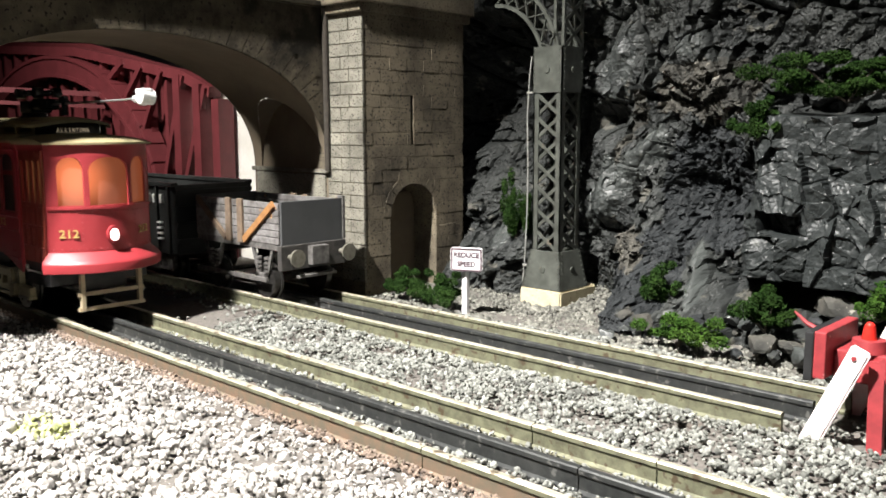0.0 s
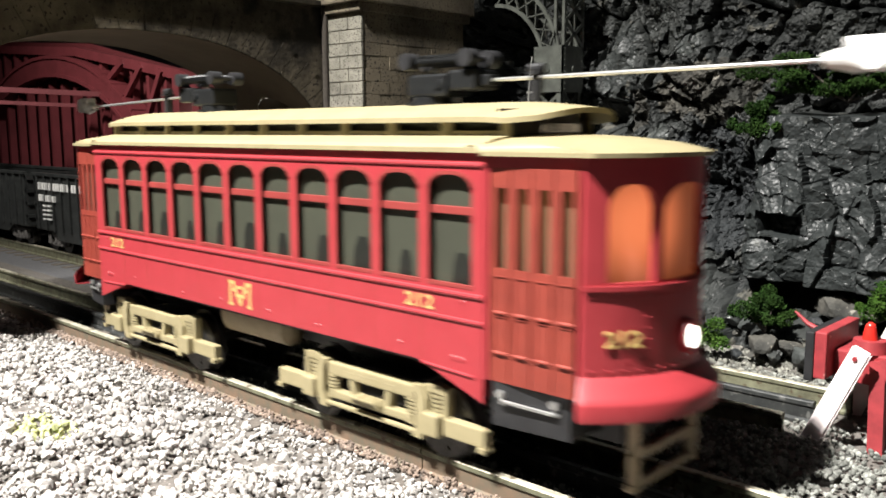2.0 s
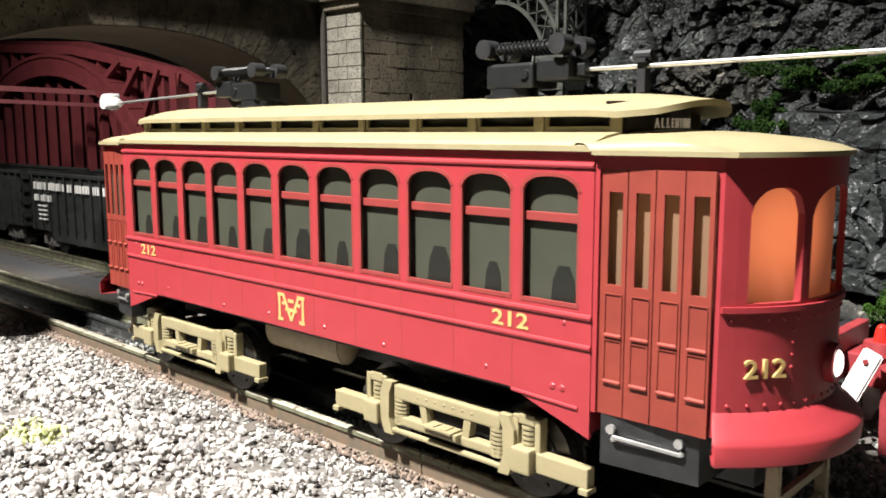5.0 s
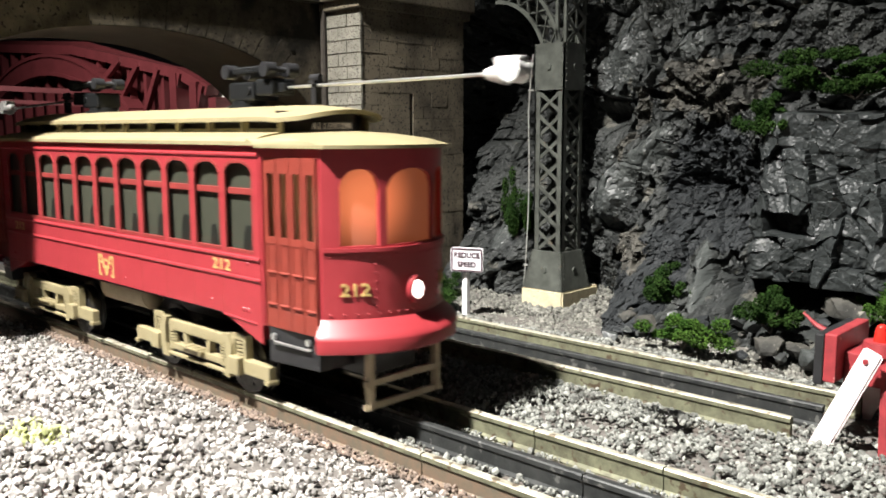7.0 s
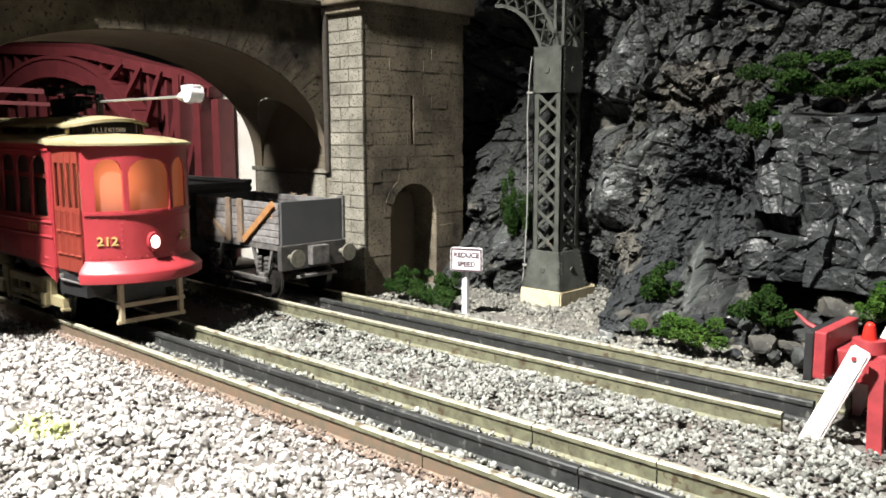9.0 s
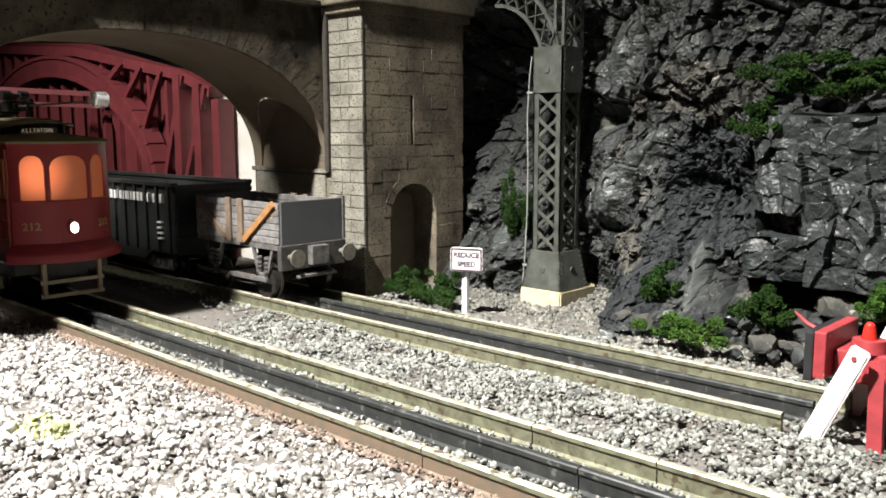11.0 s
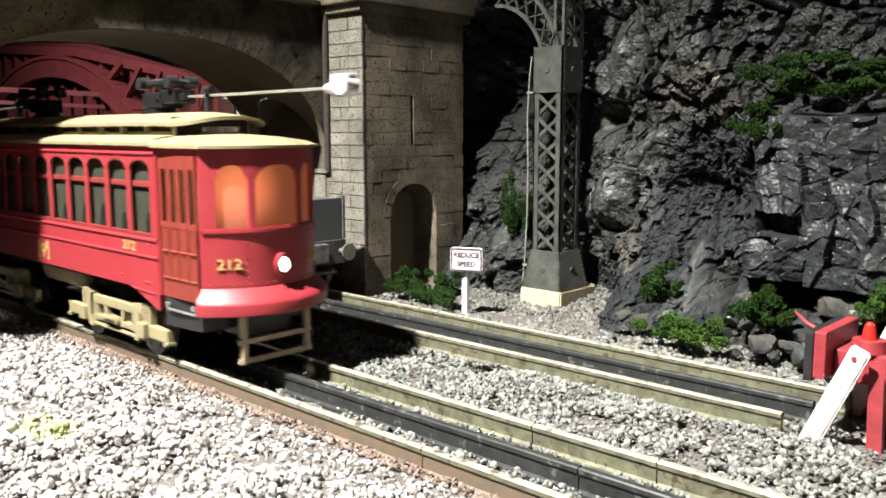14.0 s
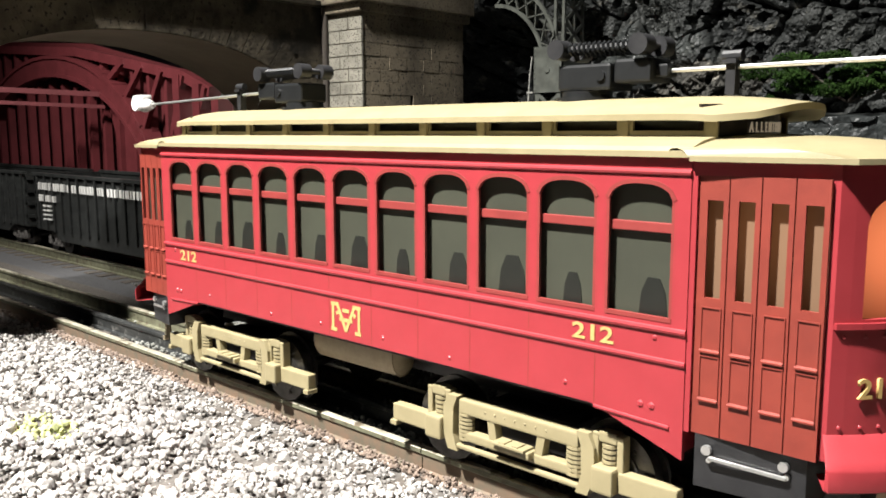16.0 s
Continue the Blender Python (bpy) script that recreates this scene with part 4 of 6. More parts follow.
turn = Matrix.Rotation(radians(24), 4, "Z")


def plaque(bm, w, h, r, y0, y1, hole=0.0):
    """A board with rounded corners, or only its rim where hole is its width."""
    def ring(k):
        return [(cx * (w - r) + (r - k) * math.cos(a), 0.0268 + cz * (h - r) + (r - k) * math.sin(a))
                for cx, cz, a0 in ((1, 1, 0), (-1, 1, 90), (-1, -1, 180), (1, -1, 270)) for a in [radians(a0 + 22.5 * i) for i in range(5)]]
    out = ring(0)
    if not hole:
        prism(bm, out, "y", y0, y1)
    else:
        inn = ring(hole)
        for i in range(len(out)):
            k = (i + 1) % len(out)
            prism(bm, [out[i], out[k], inn[k], inn[i]], "y", y0, y1)
    bmesh.ops.transform(bm, matrix=turn, verts=bm.verts)


bm = bmesh.new()
plaque(bm, 0.0080, 0.0058, 0.0014, -0.0026, -0.0013)
board = part("board", bm, M["sign_white"], sg, "white board with a dark border")
bm = bmesh.new()
plaque(bm, 0.0077, 0.0055, 0.0012, -0.0029, -0.0025, 0.0007)
part("border", bm, M["sign_ink"], board, "black painted rim")
up = Matrix.Rotation(radians(90), 4, "X")
for s_, z in (("REDUCE", 0.0290), ("SPEED", 0.0246)):
    lettering("lettering", s_, 0.0034, turn @ Matrix.Translation((0, -0.0028, z)) @ up, M["sign_ink"], board, "dark lettering", 0.00008, 0.00009)


# ------------------------------------------------------------------ buffer stop
def buffer_stop():
    t = thing("buffer_stop", "red buffer stop with white struts at the end of the siding", "buffer stop", (-0.0735, Y1, -0.001))
    bm = bmesh.new()
    box(bm, -0.0112, -0.0078, -0.0150, 0.0125, 0.0125, 0.0262, 0.0005)
    part("beam", bm, M["stop_red"], t, "red cross beam")
    bm = bmesh.new()
    box(bm, -0.0140, -0.0114, -0.0146, 0.0120, 0.0112, 0.0258, 0.0005)
    part("face_board", bm, M["black"], t, "black rubber face")
    bm = bmesh.new()
    box(bm, -0.0078, 0.0075, -0.0085, 0.0085, 0.0115, 0.0205, 0.0005)
    part("body", bm, M["stop_red"], t)
    for s in (-1, 1):
        bm = bmesh.new()
        bar(bm, (-0.0108, s * 0.0190, -0.0075), (0.0018, s * 0.0150, 0.0232), 0.0016, 0.0055, up=(1, 0, 0.3))
        bmesh.ops.bevel(bm, geom=list(bm.edges), offset=0.0005, segments=2, affect="EDGES")
        part("strut", bm, M["stop_white"], t, "scuffed white strut")
        bm = bmesh.new()
        bar(bm, (0.0070, s * 0.0100, 0.0205), (0.0190, s * 0.0135, -0.0075), 0.0030, 0.0042, up=(1, 0, 0.3))
        part("back_leg", bm, M["stop_red"], t)
        bm = bmesh.new()
        bar(bm, (0.0045, s * 0.0095, 0.0190), (0.0060, s * 0.0120, -0.0075), 0.0028, 0.0040, up=(1, 0, 0))
        part("back_leg", bm, M["stop_red"], t)
        bm = bmesh.new()
        cyl(bm, (0.0002, s * 0.0150, 0.0205), (0.0002, s * 0.0168, 0.0205), 0.0007, 8)
        part("bolt", bm, M["stop_red"], t)
    bm = bmesh.new()
    box(bm, 0.0070, 0.0105, -0.0125, 0.0125, 0.0165, 0.0205, 0.0005)
    part("rear_beam", bm, M["stop_red"], t)
    bm = bmesh.new()
    cyl(bm, (0.0005, -0.005, 0.0205), (0.0005, -0.005, 0.0240), 0.0050, 18, 0.0044)
    part("lamp_base", bm, M["stop_red"], t, smooth=True)
    bm = bmesh.new()
    cyl(bm, (0.0005, -0.005, 0.0240), (0.0005, -0.005, 0.0274), 0.0021, 14, 0.0016)
    ball(bm, (0.0005, -0.005, 0.0276), 0.0015)
    part("lamp", bm, M["lamp_red"], t, "small red lens", smooth=True)
    bm = bmesh.new()
    pts = [(-0.0138, 0.0095, 0.0200), (-0.0180, 0.0105, 0.0205), (-0.0225, 0.0105, 0.0225), (-0.0265, 0.0105, 0.0258)]
    for i in range(3):
        cyl(bm, pts[i], pts[i + 1], 0.0013 - 0.0003 * i, 8, 0.0010 - 0.0003 * i)
    part("hook", bm, M["stop_red"], t, "curved red hook")


buffer_stop()


# ------------------------------------------------------------------ wheelset shared by the goods vehicles
def goods_wheels(t, xs, r=0.0085):
    for x in xs:
        bm = bmesh.new()
        for s in (-1, 1):
            cyl(bm, (x, s * 0.0145, r), (x, s * 0.0178, r), r, 20)
            cyl(bm, (x, s * 0.0135, r), (x, s * 0.0145, r), r + 0.0012, 20)
        cyl(bm, (x, -0.021, r), (x, 0.021, r), 0.0014, 8)
        part("wheelset", bm, M["wheel"], t, "dark steel wheels on an axle", smooth=True)


# ------------------------------------------------------------------ plank wagon
def wagon():
    L, W = 0.0370, 0.0198
    t = thing("plank_wagon", "weathered grey plank wagon with an orange diagonal strap", "goods wagon", (-0.3705, Y1, 0.0))
    z0, z1 = 0.0275, 0.0478
    n = 6
    h = (z1 - z0) / n
    for s in (-1, 1):
        for i in range(n):
            bm = bmesh.new()
            box(bm, -L, L, *sorted((s * W, s * (W - 0.0016))), z0 + h * i + 0.0002, z0 + h * (i + 1) - 0.0001, 0.0003)
            part("plank", bm, M["wood_grey"], t)
        for x in (-0.0045, 0.006):
            bm = bmesh.new()
            box(bm, x - 0.0022, x + 0.0022, *sorted((s * W, s * (W + 0.0014))), z0 - 0.001, z1 + 0.0008, 0.0003)
            part("post", bm, M["wood_brown"], t, "brown upright post")
        bm = bmesh.new()
        bar(bm, (0.0085, s * (W + 0.0007), z0 + 0.0005), (L - 0.003, s * (W + 0.0007), z1 - 0.0005), 0.0013, 0.0032, up=(0, 0, 1))
        part("strap", bm, M["wood_orange"], t, "orange diagonal strap")
        bm = bmesh.new()
        bar(bm, (-0.0075, s * (W + 0.0007), z0 + 0.0005), (-L + 0.003, s * (W + 0.0007), z1 - 0.0005), 0.0013, 0.0028, up=(0, 0, 1))
        part("strap", bm, M["wood_brown"], t, "brown diagonal strap")
        # axle guard and springs
        for x in (-0.022, 0.022):
            bm = bmesh.new()
            for k in (-1, 1):
                bar(bm, (x + k * 0.0085, s * 0.0185, 0.0255), (x + k * 0.0045, s * 0.0185, 0.0140), 0.0012, 0.0018, up=(0, 0, 1))
                bar(bm, (x + k * 0.0045, s * 0.0185, 0.0140), (x + k * 0.0008, s * 0.0185, 0.0105), 0.0012, 0.0018, up=(0, 0, 1))
                for j in range(4):
                    cyl(bm, (x + k * 0.0032, s * 0.0185, 0.0128 + j * 0.0022), (x + k * 0.0032, s * 0.0185, 0.0140 + j * 0.0022), 0.0016, 8)
            box(bm, x - 0.0022, x + 0.0022, s * 0.0185 - 0.0016, s * 0.0185 + 0.0016, 0.0075, 0.0125, 0.0004)
            part("axle_guard", bm, M["wagon_frame"], t, "worn axle guard with coil springs")
        bm = bmesh.new()
        box(bm, -0.034, 0.028, *sorted((s * 0.0215, s * 0.0200)), 0.0085, 0.0108, 0.0003)
        part("brake_rail", bm, M["wagon_frame"], t, "worn metal foot rail")
        bm = bmesh.new()
        box(bm, -L, L + 0.001, *sorted((s * 0.0195, s * 0.0165)), 0.0245, 0.0275, 0.0003)
        part("sole_bar", bm, M["wagon_frame"], t)
    bm = bmesh.new()
    box(bm, L - 0.0002, L + 0.0012, -W + 0.001, W - 0.001, z0 - 0.001, z1 + 0.0005, 0.0003)
    part("end_panel", bm, M["end_grey"], t, "plain grey end panel")
    bm = bmesh.new()
    box(bm, -L - 0.0012, -L + 0.0002, -W + 0.001, W - 0.001, z0 - 0.001, z1 + 0.0005, 0.0003)
    part("end_panel", bm, M["end_grey"], t)
    bm = bmesh.new()
    box(bm, L - 0.003, L + 0.0016, W - 0.001, W + 0.0008, z0, z1 + 0.0015, 0.0004)
    part("corner_post", bm, M["wagon_frame"], t)
    bm = bmesh.new()
    box(bm, -L, L, -W + 0.0016, W - 0.0016, z0 - 0.001, z0 + 0.001)
    part("floor", bm, M["dark_frame"], t)
    bm = bmesh.new()
    box(bm, L - 0.001, L + 0.0022, -W - 0.0003, W + 0.0003, 0.0150, 0.0272, 0.0004)
    part("buffer_beam", bm, M["dark_frame"], t)
    bm = bmesh.new()
    box(bm, L + 0.002, L + 0.006, -0.0042, 0.0062, 0.0168, 0.0262, 0.0004)
    part("coupler_pocket", bm, M["wagon_frame"], t, "pale metal coupler box")
    bm = bmesh.new()
    box(bm, L + 0.001, L + 0.0045, -0.011, 0.012, 0.0108, 0.0122, 0.0003)
    part("step", bm, M["wagon_frame"], t)
    for y in (-0.0152, 0.0165):
        bm = bmesh.new()
        cyl(bm, (L + 0.002, y, 0.0215), (L + 0.008, y, 0.0215), 0.0014, 10)
        cyl(bm, (L + 0.008, y, 0.0215), (L + 0.0092, y, 0.0215), 0.0043, 20)
        part("buffer", bm, M["brass"], t, "round dull brass buffer", smooth=True)
    goods_wheels(t, (-0.022, 0.022))


wagon()


# ------------------------------------------------------------------ black gondola cars
def gondola(x0, x1, label, printed):
    t = thing("gondola_car", label, "gondola car", ((x0 + x1) / 2, Y1, 0.0), group="gondola cars")
    L, W = (x1 - x0) / 2, 0.0240
    z0, z1 = 0.0150, 0.0518
    for s in (-1, 1):
        bm = bmesh.new()
        box(bm, -L, L, *sorted((s * W, s * (W - 0.0012))), z0, z1)
        prism(bm, [(-L * 0.72, z0), (-L * 0.6, z0 - 0.006), (L * 0.6, z0 - 0.006), (L * 0.72, z0)], "y", *sorted((s * W, s * (W - 0.0012))))
        part("side", bm, M["hopper_black"], t)
        bm = bmesh.new()
        box(bm, -L, L, *sorted((s * (W + 0.0016), s * (W - 0.002))), z1, z1 + 0.0022, 0.0003)
        part("top_rail", bm, M["hopper_black"], t)
        k = 15
        for i in range(k):
            x = -L + 2 * L * (i + 0.5) / k
            bm = bmesh.new()
            box(bm, x - 0.0012, x + 0.0012, *sorted((s * W, s * (W + 0.0014))), z0, z1, 0.0002)
            for j in range(12):
                z = z0 + 0.0015 + (z1 - z0 - 0.003) * j / 11
                for dx in (-0.0021, 0.0021):
                    ball(bm, (x + dx, s * (W + 0.0001), z), 0.00042, sub=1)
            part("rib", bm, M["hopper_black"], t, "riveted rib")
    for x in (-L, L):
        bm = bmesh.new()
        box(bm, x - 0.0008, x + 0.0008, -W, W, z0, z1 + 0.001)
        for j in range(4):
            zz = z0 + 0.006 + j * 0.009
            box(bm, x - 0.002, x + 0.002, -W, W, zz, zz + 0.0022)
        part("end_panel", bm, M["hopper_black"], t)
    bm = bmesh.new()
    box(bm, -L, L, -W + 0.001, W - 0.001, z0 - 0.001, z0 + 0.001)
    box(bm, -L, L, -0.004, 0.004, z0 - 0.006, z0 - 0.001)
    part("floor", bm, M["dark_frame"], t)
    if printed:
        # lettering that names the owner: plain white bars
        rs = random.Random(3)
        for row, (za, zb) in enumerate(((0.0426, 0.0474), (0.0348, 0.0390))):
            x = -L + 0.010
            while x < (L - 0.012 if row == 0 else -L + 0.034):
                w = rs.choice((0.0014, 0.0020, 0.0027))
                bm = bmesh.new()
                box(bm, x, x + w, -W - 0.0017, -W + 0.0002, za, zb)
                part("printed_bar", bm, M["white_print"], t, "white printed bar")
                x += w + rs.choice((0.0012, 0.0018, 0.0050))
        for xa in (-L + 0.016, -L + 0.023, L - 0.018):
            for j in range(4):
                bm = bmesh.new()
                box(bm, xa, xa + 0.0045, -W - 0.0017, -W + 0.0002, 0.0312 - j * 0.003, 0.0322 - j * 0.003)
                part("printed_bar", bm, M["white_print"], t, "white printed bar")
    for c in (-L * 0.74, L * 0.74):
        for s in (-1, 1):
            bm = bmesh.new()
            box(bm, c - 0.015, c + 0.015, *sorted((s * 0.0205, s * 0.0185)), 0.0095, 0.0125, 0.0004)
            box(bm, c - 0.012, c + 0.012, *sorted((s * 0.0205, s * 0.0185)), 0.0040, 0.0060, 0.0004)
            for d in (-0.011, 0.011):
                box(bm, c + d - 0.003, c + d + 0.003, *sorted((s * 0.0212, s * 0.0180)), 0.0050, 0.0115, 0.0004)
            for d in (-0.003, 0.003):
                cyl(bm, (c + d, s * 0.0195, 0.006), (c + d, s * 0.0195, 0.0096), 0.0018, 8)
            part("truck_frame", bm, M["wagon_frame"], t, "worn cast truck frame")
        goods_wheels(t, (c - 0.011, c + 0.011), 0.0072)


gondola(-0.612, -0.4215, "black riveted gondola car with white printing on the siding", True)
gondola(-0.821, -0.628, "plain black gondola car coupled behind another", False)


# ------------------------------------------------------------------ maroon steel bridge beyond the portal
def bridge():
    YB = 0.335
    t = thing("steel_bridge", "maroon steel arch bridge with riveted panels", "bridge", (-0.8, YB, BED))
    inv = Matrix.Translation((0.8, -YB, -BED))

    def add(name, bm, m=M["maroon"], label=""):
        bmesh.ops.transform(bm, matrix=inv, verts=bm.verts)
        part(name, bm, m, t, label)

    def top(x):                                  # upper chord: flat, then falling towards the portal
        return float(np.interp(x, (-1.25, -0.93, -0.744, -0.556, -0.512), (0.172, 0.164, 0.150, 0.120, 0.100)))

    # upper chord
    xs = [-1.25, -0.93, -0.744, -0.650, -0.570, -0.532]
    for a, b in zip(xs, xs[1:]):
        bm = bmesh.new()
        bar(bm, (a, YB - 0.004, top(a)), (b, YB - 0.004, top(b)), 0.010, 0.0075)
        add("upper_chord", bm)
    # arch
    cx, cz, rx, rz = -0.798, 0.028, 0.188, 0.112
    n = 26
    pts = []
    for i in range(n + 1):
        a = math.pi * i / n
        pts.append((cx + rx * math.cos(a), cz + rz * math.sin(a)))
    bm = bmesh.new()
    for i in range(n):
        p, q = pts[i], pts[i + 1]
        bar(bm, (p[0], YB - 0.006, p[1]), (q[0], YB - 0.006, q[1]), 0.014, 0.018)
        bar(bm, (p[0], YB - 0.013, p[1] + 0.008), (q[0], YB - 0.013, q[1] + 0.008), 0.003, 0.003)
        bar(bm, (p[0], YB - 0.013, p[1] - 0.008), (q[0], YB - 0.013, q[1] - 0.008), 0.003, 0.003)
    add("arch_rib", bm, label="broad maroon arch rib")
    # hangers within the arch and posts outside it
    x = -1.2
    while x < -0.53:
        z = top(x)
        bm = bmesh.new()
        bar(bm, (x, YB - 0.003, -0.008), (x, YB - 0.003, z), 0.006, 0.0045, up=(1, 0, 0))
        add("post", bm)
        x += 0.0262
    # diagonals between arch and chord
    k = 0
    x = -0.69
    while x < -0.56:
        z = top(x + 0.03)
        low = cz + rz * math.sqrt(max(0.0, 1 - ((x - cx) / rx) ** 2)) if x < cx + rx else 0.035
        bm = bmesh.new()
        bar(bm, (x, YB - 0.009, low), (x + 0.034, YB - 0.009, z), 0.004, 0.0045)
        add("diagonal", bm)
        x += 0.030
    # end post and knee
    for xe in (-0.572, -0.545, -0.5205):
        bm = bmesh.new()
        bar(bm, (xe, YB - 0.006, -0.008), (xe, YB - 0.006, top(xe)), 0.012, 0.009, up=(1, 0, 0))
        add("end_post", bm)
    # plate wall behind the posts
    bm = bmesh.new()
    prism(bm, [(-1.25, -0.008), (-0.590, -0.008), (-0.590, 0.128), (-0.744, 0.158), (-0.93, 0.172), (-1.25, 0.180)], "y", YB + 0.004, YB + 0.007)
    add("plate", bm, M["maroon_panel"], "dark maroon plate")
    # gusset by the arch foot
    bm = bmesh.new()
    prism(bm, [(-0.655, -0.008), (-0.585, -0.008), (-0.585, 0.055), (-0.64, 0.072), (-0.70, 0.105)], "y", YB - 0.002, YB + 0.0)
    add("gusset", bm)
    # cross beams above the tracks
    for z, w in ((0.118, 0.004), (0.108, 0.003)):
        bm = bmesh.new()
        bar(bm, (-0.690, YB - 0.01, z - 0.006), (-0.80, 0.08, z + 0.004), w, w)
        add("cross_beam", bm)
    # near truss: chord and a few posts, mostly out of view
    bm = bmesh.new()
    bar(bm, (-1.25, 0.075, 0.172), (-0.80, 0.075, 0.150), 0.008, 0.008)
    add("upper_chord", bm)


bridge()


# ------------------------------------------------------------------ the red tram
def tram():
    mm = 0.001

    def thicken(bm, shift):
        """Closes a sheet into a wall by shifting a copy of it."""
        shift = Vector(shift)
        old = bm.faces[:]
        edges = [e for e in bm.edges if len(e.link_faces) == 1]
        twin = {v: bm.verts.new(v.co + shift) for v in bm.verts[:]}
        for e in edges:
            a, b = e.verts
            bm.faces.new((a, b, twin[b], twin[a]))
        for f in old:
            bm.faces.new([twin[v] for v in reversed(f.verts)])
        bmesh.ops.recalc_face_normals(bm, faces=bm.faces)

    t = thing("tram", "red four-axle model tram with a cream roof and gold numbers", "tram", (-0.47, Y0, 0.0))
    HW, L = 0.0320, 0.0912                 # half width, half length of the saloon
    SILL, MID, ARCH, EAVE, BELT = 0.0480, 0.0645, 0.0728, 0.0778, 0.0404
    pitch = 0.01612
    wins = [(-0.0880 + pitch * i + 0.0011, -0.0880 + pitch * (i + 1) - 0.0011) for i in range(11)]

    def arch_top(x, a, b, spring, crown):
        c, h = (a + b) / 2, (b - a) / 2
        k = min(1.0, abs(x - c) / h)
        return spring + (crown - spring) * (1 - k ** 2.6) ** 0.62

    def strips(bm, P, us, openings, zb, zh, tk):
        """A thin wall over u, cut by arched openings (u0, u1, sill, spring, crown); P maps (u, z) to space."""
        cuts = set(us)
        for o in openings:
            cuts |= {o[0] + (o[1] - o[0]) * i / 10 for i in range(11)}
        cuts = sorted(cuts)
        for u0, u1 in zip(cuts, cuts[1:]):
            if u1 - u0 < 1e-7:
                continue
            mid = (u0 + u1) / 2
            o = next((o for o in openings if o[0] <= mid <= o[1]), None)
            cells = [((zb(u0), zb(u1)), (zh, zh))] if o is None else [((zb(u0), zb(u1)), (o[2], o[2])), (tuple(arch_top(u, *o[:2], *o[3:]) for u in (u0, u1)), (zh, zh))]
            for (a0, a1), (b0, b1) in cells:
                bm.faces.new([bm.verts.new(P(*q)) for q in ((u0, a0), (u1, a1), (u1, b1), (u0, b0))])
        bmesh.ops.remove_doubles(bm, verts=bm.verts, dist=1e-6)
        thicken(bm, tk)

    # saloon sides
    def skirt(x):
        return float(np.interp(abs(x), (0, 0.0715, 0.0912), (0.0293, 0.0293, 0.0227)))

    for s in (-1, 1):
        bm = bmesh.new()
        strips(bm, lambda u, z: (u, s * HW, z), [-L, -0.0715, 0.0715, L], [(a, b, SILL, 0.0696, ARCH) for a, b in wins], skirt, EAVE, (0, -s * 0.0012, 0))
        side = part("side", bm, M["red"], t, "bright red side with arched windows")
        # mouldings
        for z, h, x0, x1 in ((SILL - 0.0018, 0.0010, -L, L), (BELT, 0.0009, -L, L), (0.0746, 0.0009, -L, L)):
            bm = bmesh.new()
            cyl(bm, (x0, s * (HW + 0.0001), z), (x1, s * (HW + 0.0001), z), h * 0.62, 8)
            part("moulding", bm, M["red"], side, smooth=True)
        for sx in (-1, 1):
            bm = bmesh.new()
            cyl(bm, (sx * 0.0725, s * (HW + 0.0001), 0.0288), (sx * 0.0885, s * (HW + 0.0001), 0.0282), 0.0004, 8)
            part("moulding", bm, M["red"], side)
            bm = bmesh.new()
            for k in (0, 0.0023):
                ball(bm, (sx * (0.0825 + k), s * HW, 0.0315), 0.0008, (1, 0.6, 1), 1)
            for k, z in ((0.034, 0.0312), (0.0655, 0.0322), (0.012, 0.0320), (0.085, 0.0445)):
                ball(bm, (sx * k, s * HW, z), 0.0006, (1, 0.6, 1), 1)
            tagged(part("rivets", bm, M["red"], side), kind="stuff")
        # panel seams
        bm = bmesh.new()
        for i in range(1, 11):
            x = -0.0888 + pitch * i + 0.0
            box(bm, x - 0.00009, x + 0.00009, *sorted((s * (HW + 0.00003), s * (HW - 0.0002))), 0.0296, 0.0402)
            box(bm, x - 0.00009, x + 0.00009, *sorted((s * (HW + 0.00003), s * (HW - 0.0002))), 0.0416, 0.0466)
        tagged(part("panel_seams", bm, M["dark_red"], side), kind="stuff")
        # window frames, sashes, panes with their printed shapes
        for i, (a, b) in enumerate(wins):
            bm = bmesh.new()
            n = 16
            out = []
            for k in range(n + 1):
                x = a + (b - a) * k / n
                out.append((x, arch_top(x, a, b, 0.0696, ARCH)))
            loop = [(a, SILL)] + out + [(b, SILL)]
            for p, q in zip(loop, loop[1:] + loop[:1]):
                bar(bm, (p[0], s * (HW - 0.0004), p[1]), (q[0], s * (HW - 0.0004), q[1]), 0.0011, 0.0008, up=(0, 1, 0) if abs(p[0] - q[0]) < 1e-6 else (0, 0, 1))
            fr = part("window_frame", bm, M["sash"], side, "thin dull red frame")
            bm = bmesh.new()
            box(bm, a, b, *sorted((s * (HW - 0.0022), s * (HW - 0.0012))), MID - 0.0009, MID + 0.0009, 0.0002)
            part("sash_bar", bm, M["sash"], side)
            bm = bmesh.new()
            box(bm, a - 0.001, b + 0.001, *sorted((s * (HW - 0.0030), s * (HW - 0.0026))), SILL - 0.001, ARCH + 0.0006)
            part("pane", bm, M["window_dark"], side, "dull olive window film")
            bm = bmesh.new()
            w = (b - a) * (0.16 + 0.05 * (i % 3))
            c = a + (b - a) * (0.60 + 0.06 * ((i * 5) % 3 - 1))
            hh = 0.0062 + 0.0009 * ((i * 7) % 3)
            prism(bm, [(c - w, SILL), (c + w, SILL), (c + w * 0.85, SILL + hh * 0.62), (c + w * 0.42, SILL + hh), (c - w * 0.42, SILL + hh), (c - w * 0.85, SILL + hh * 0.62)], "y",
                  *sorted((s * (HW - 0.0026), s * (HW - 0.0024))))
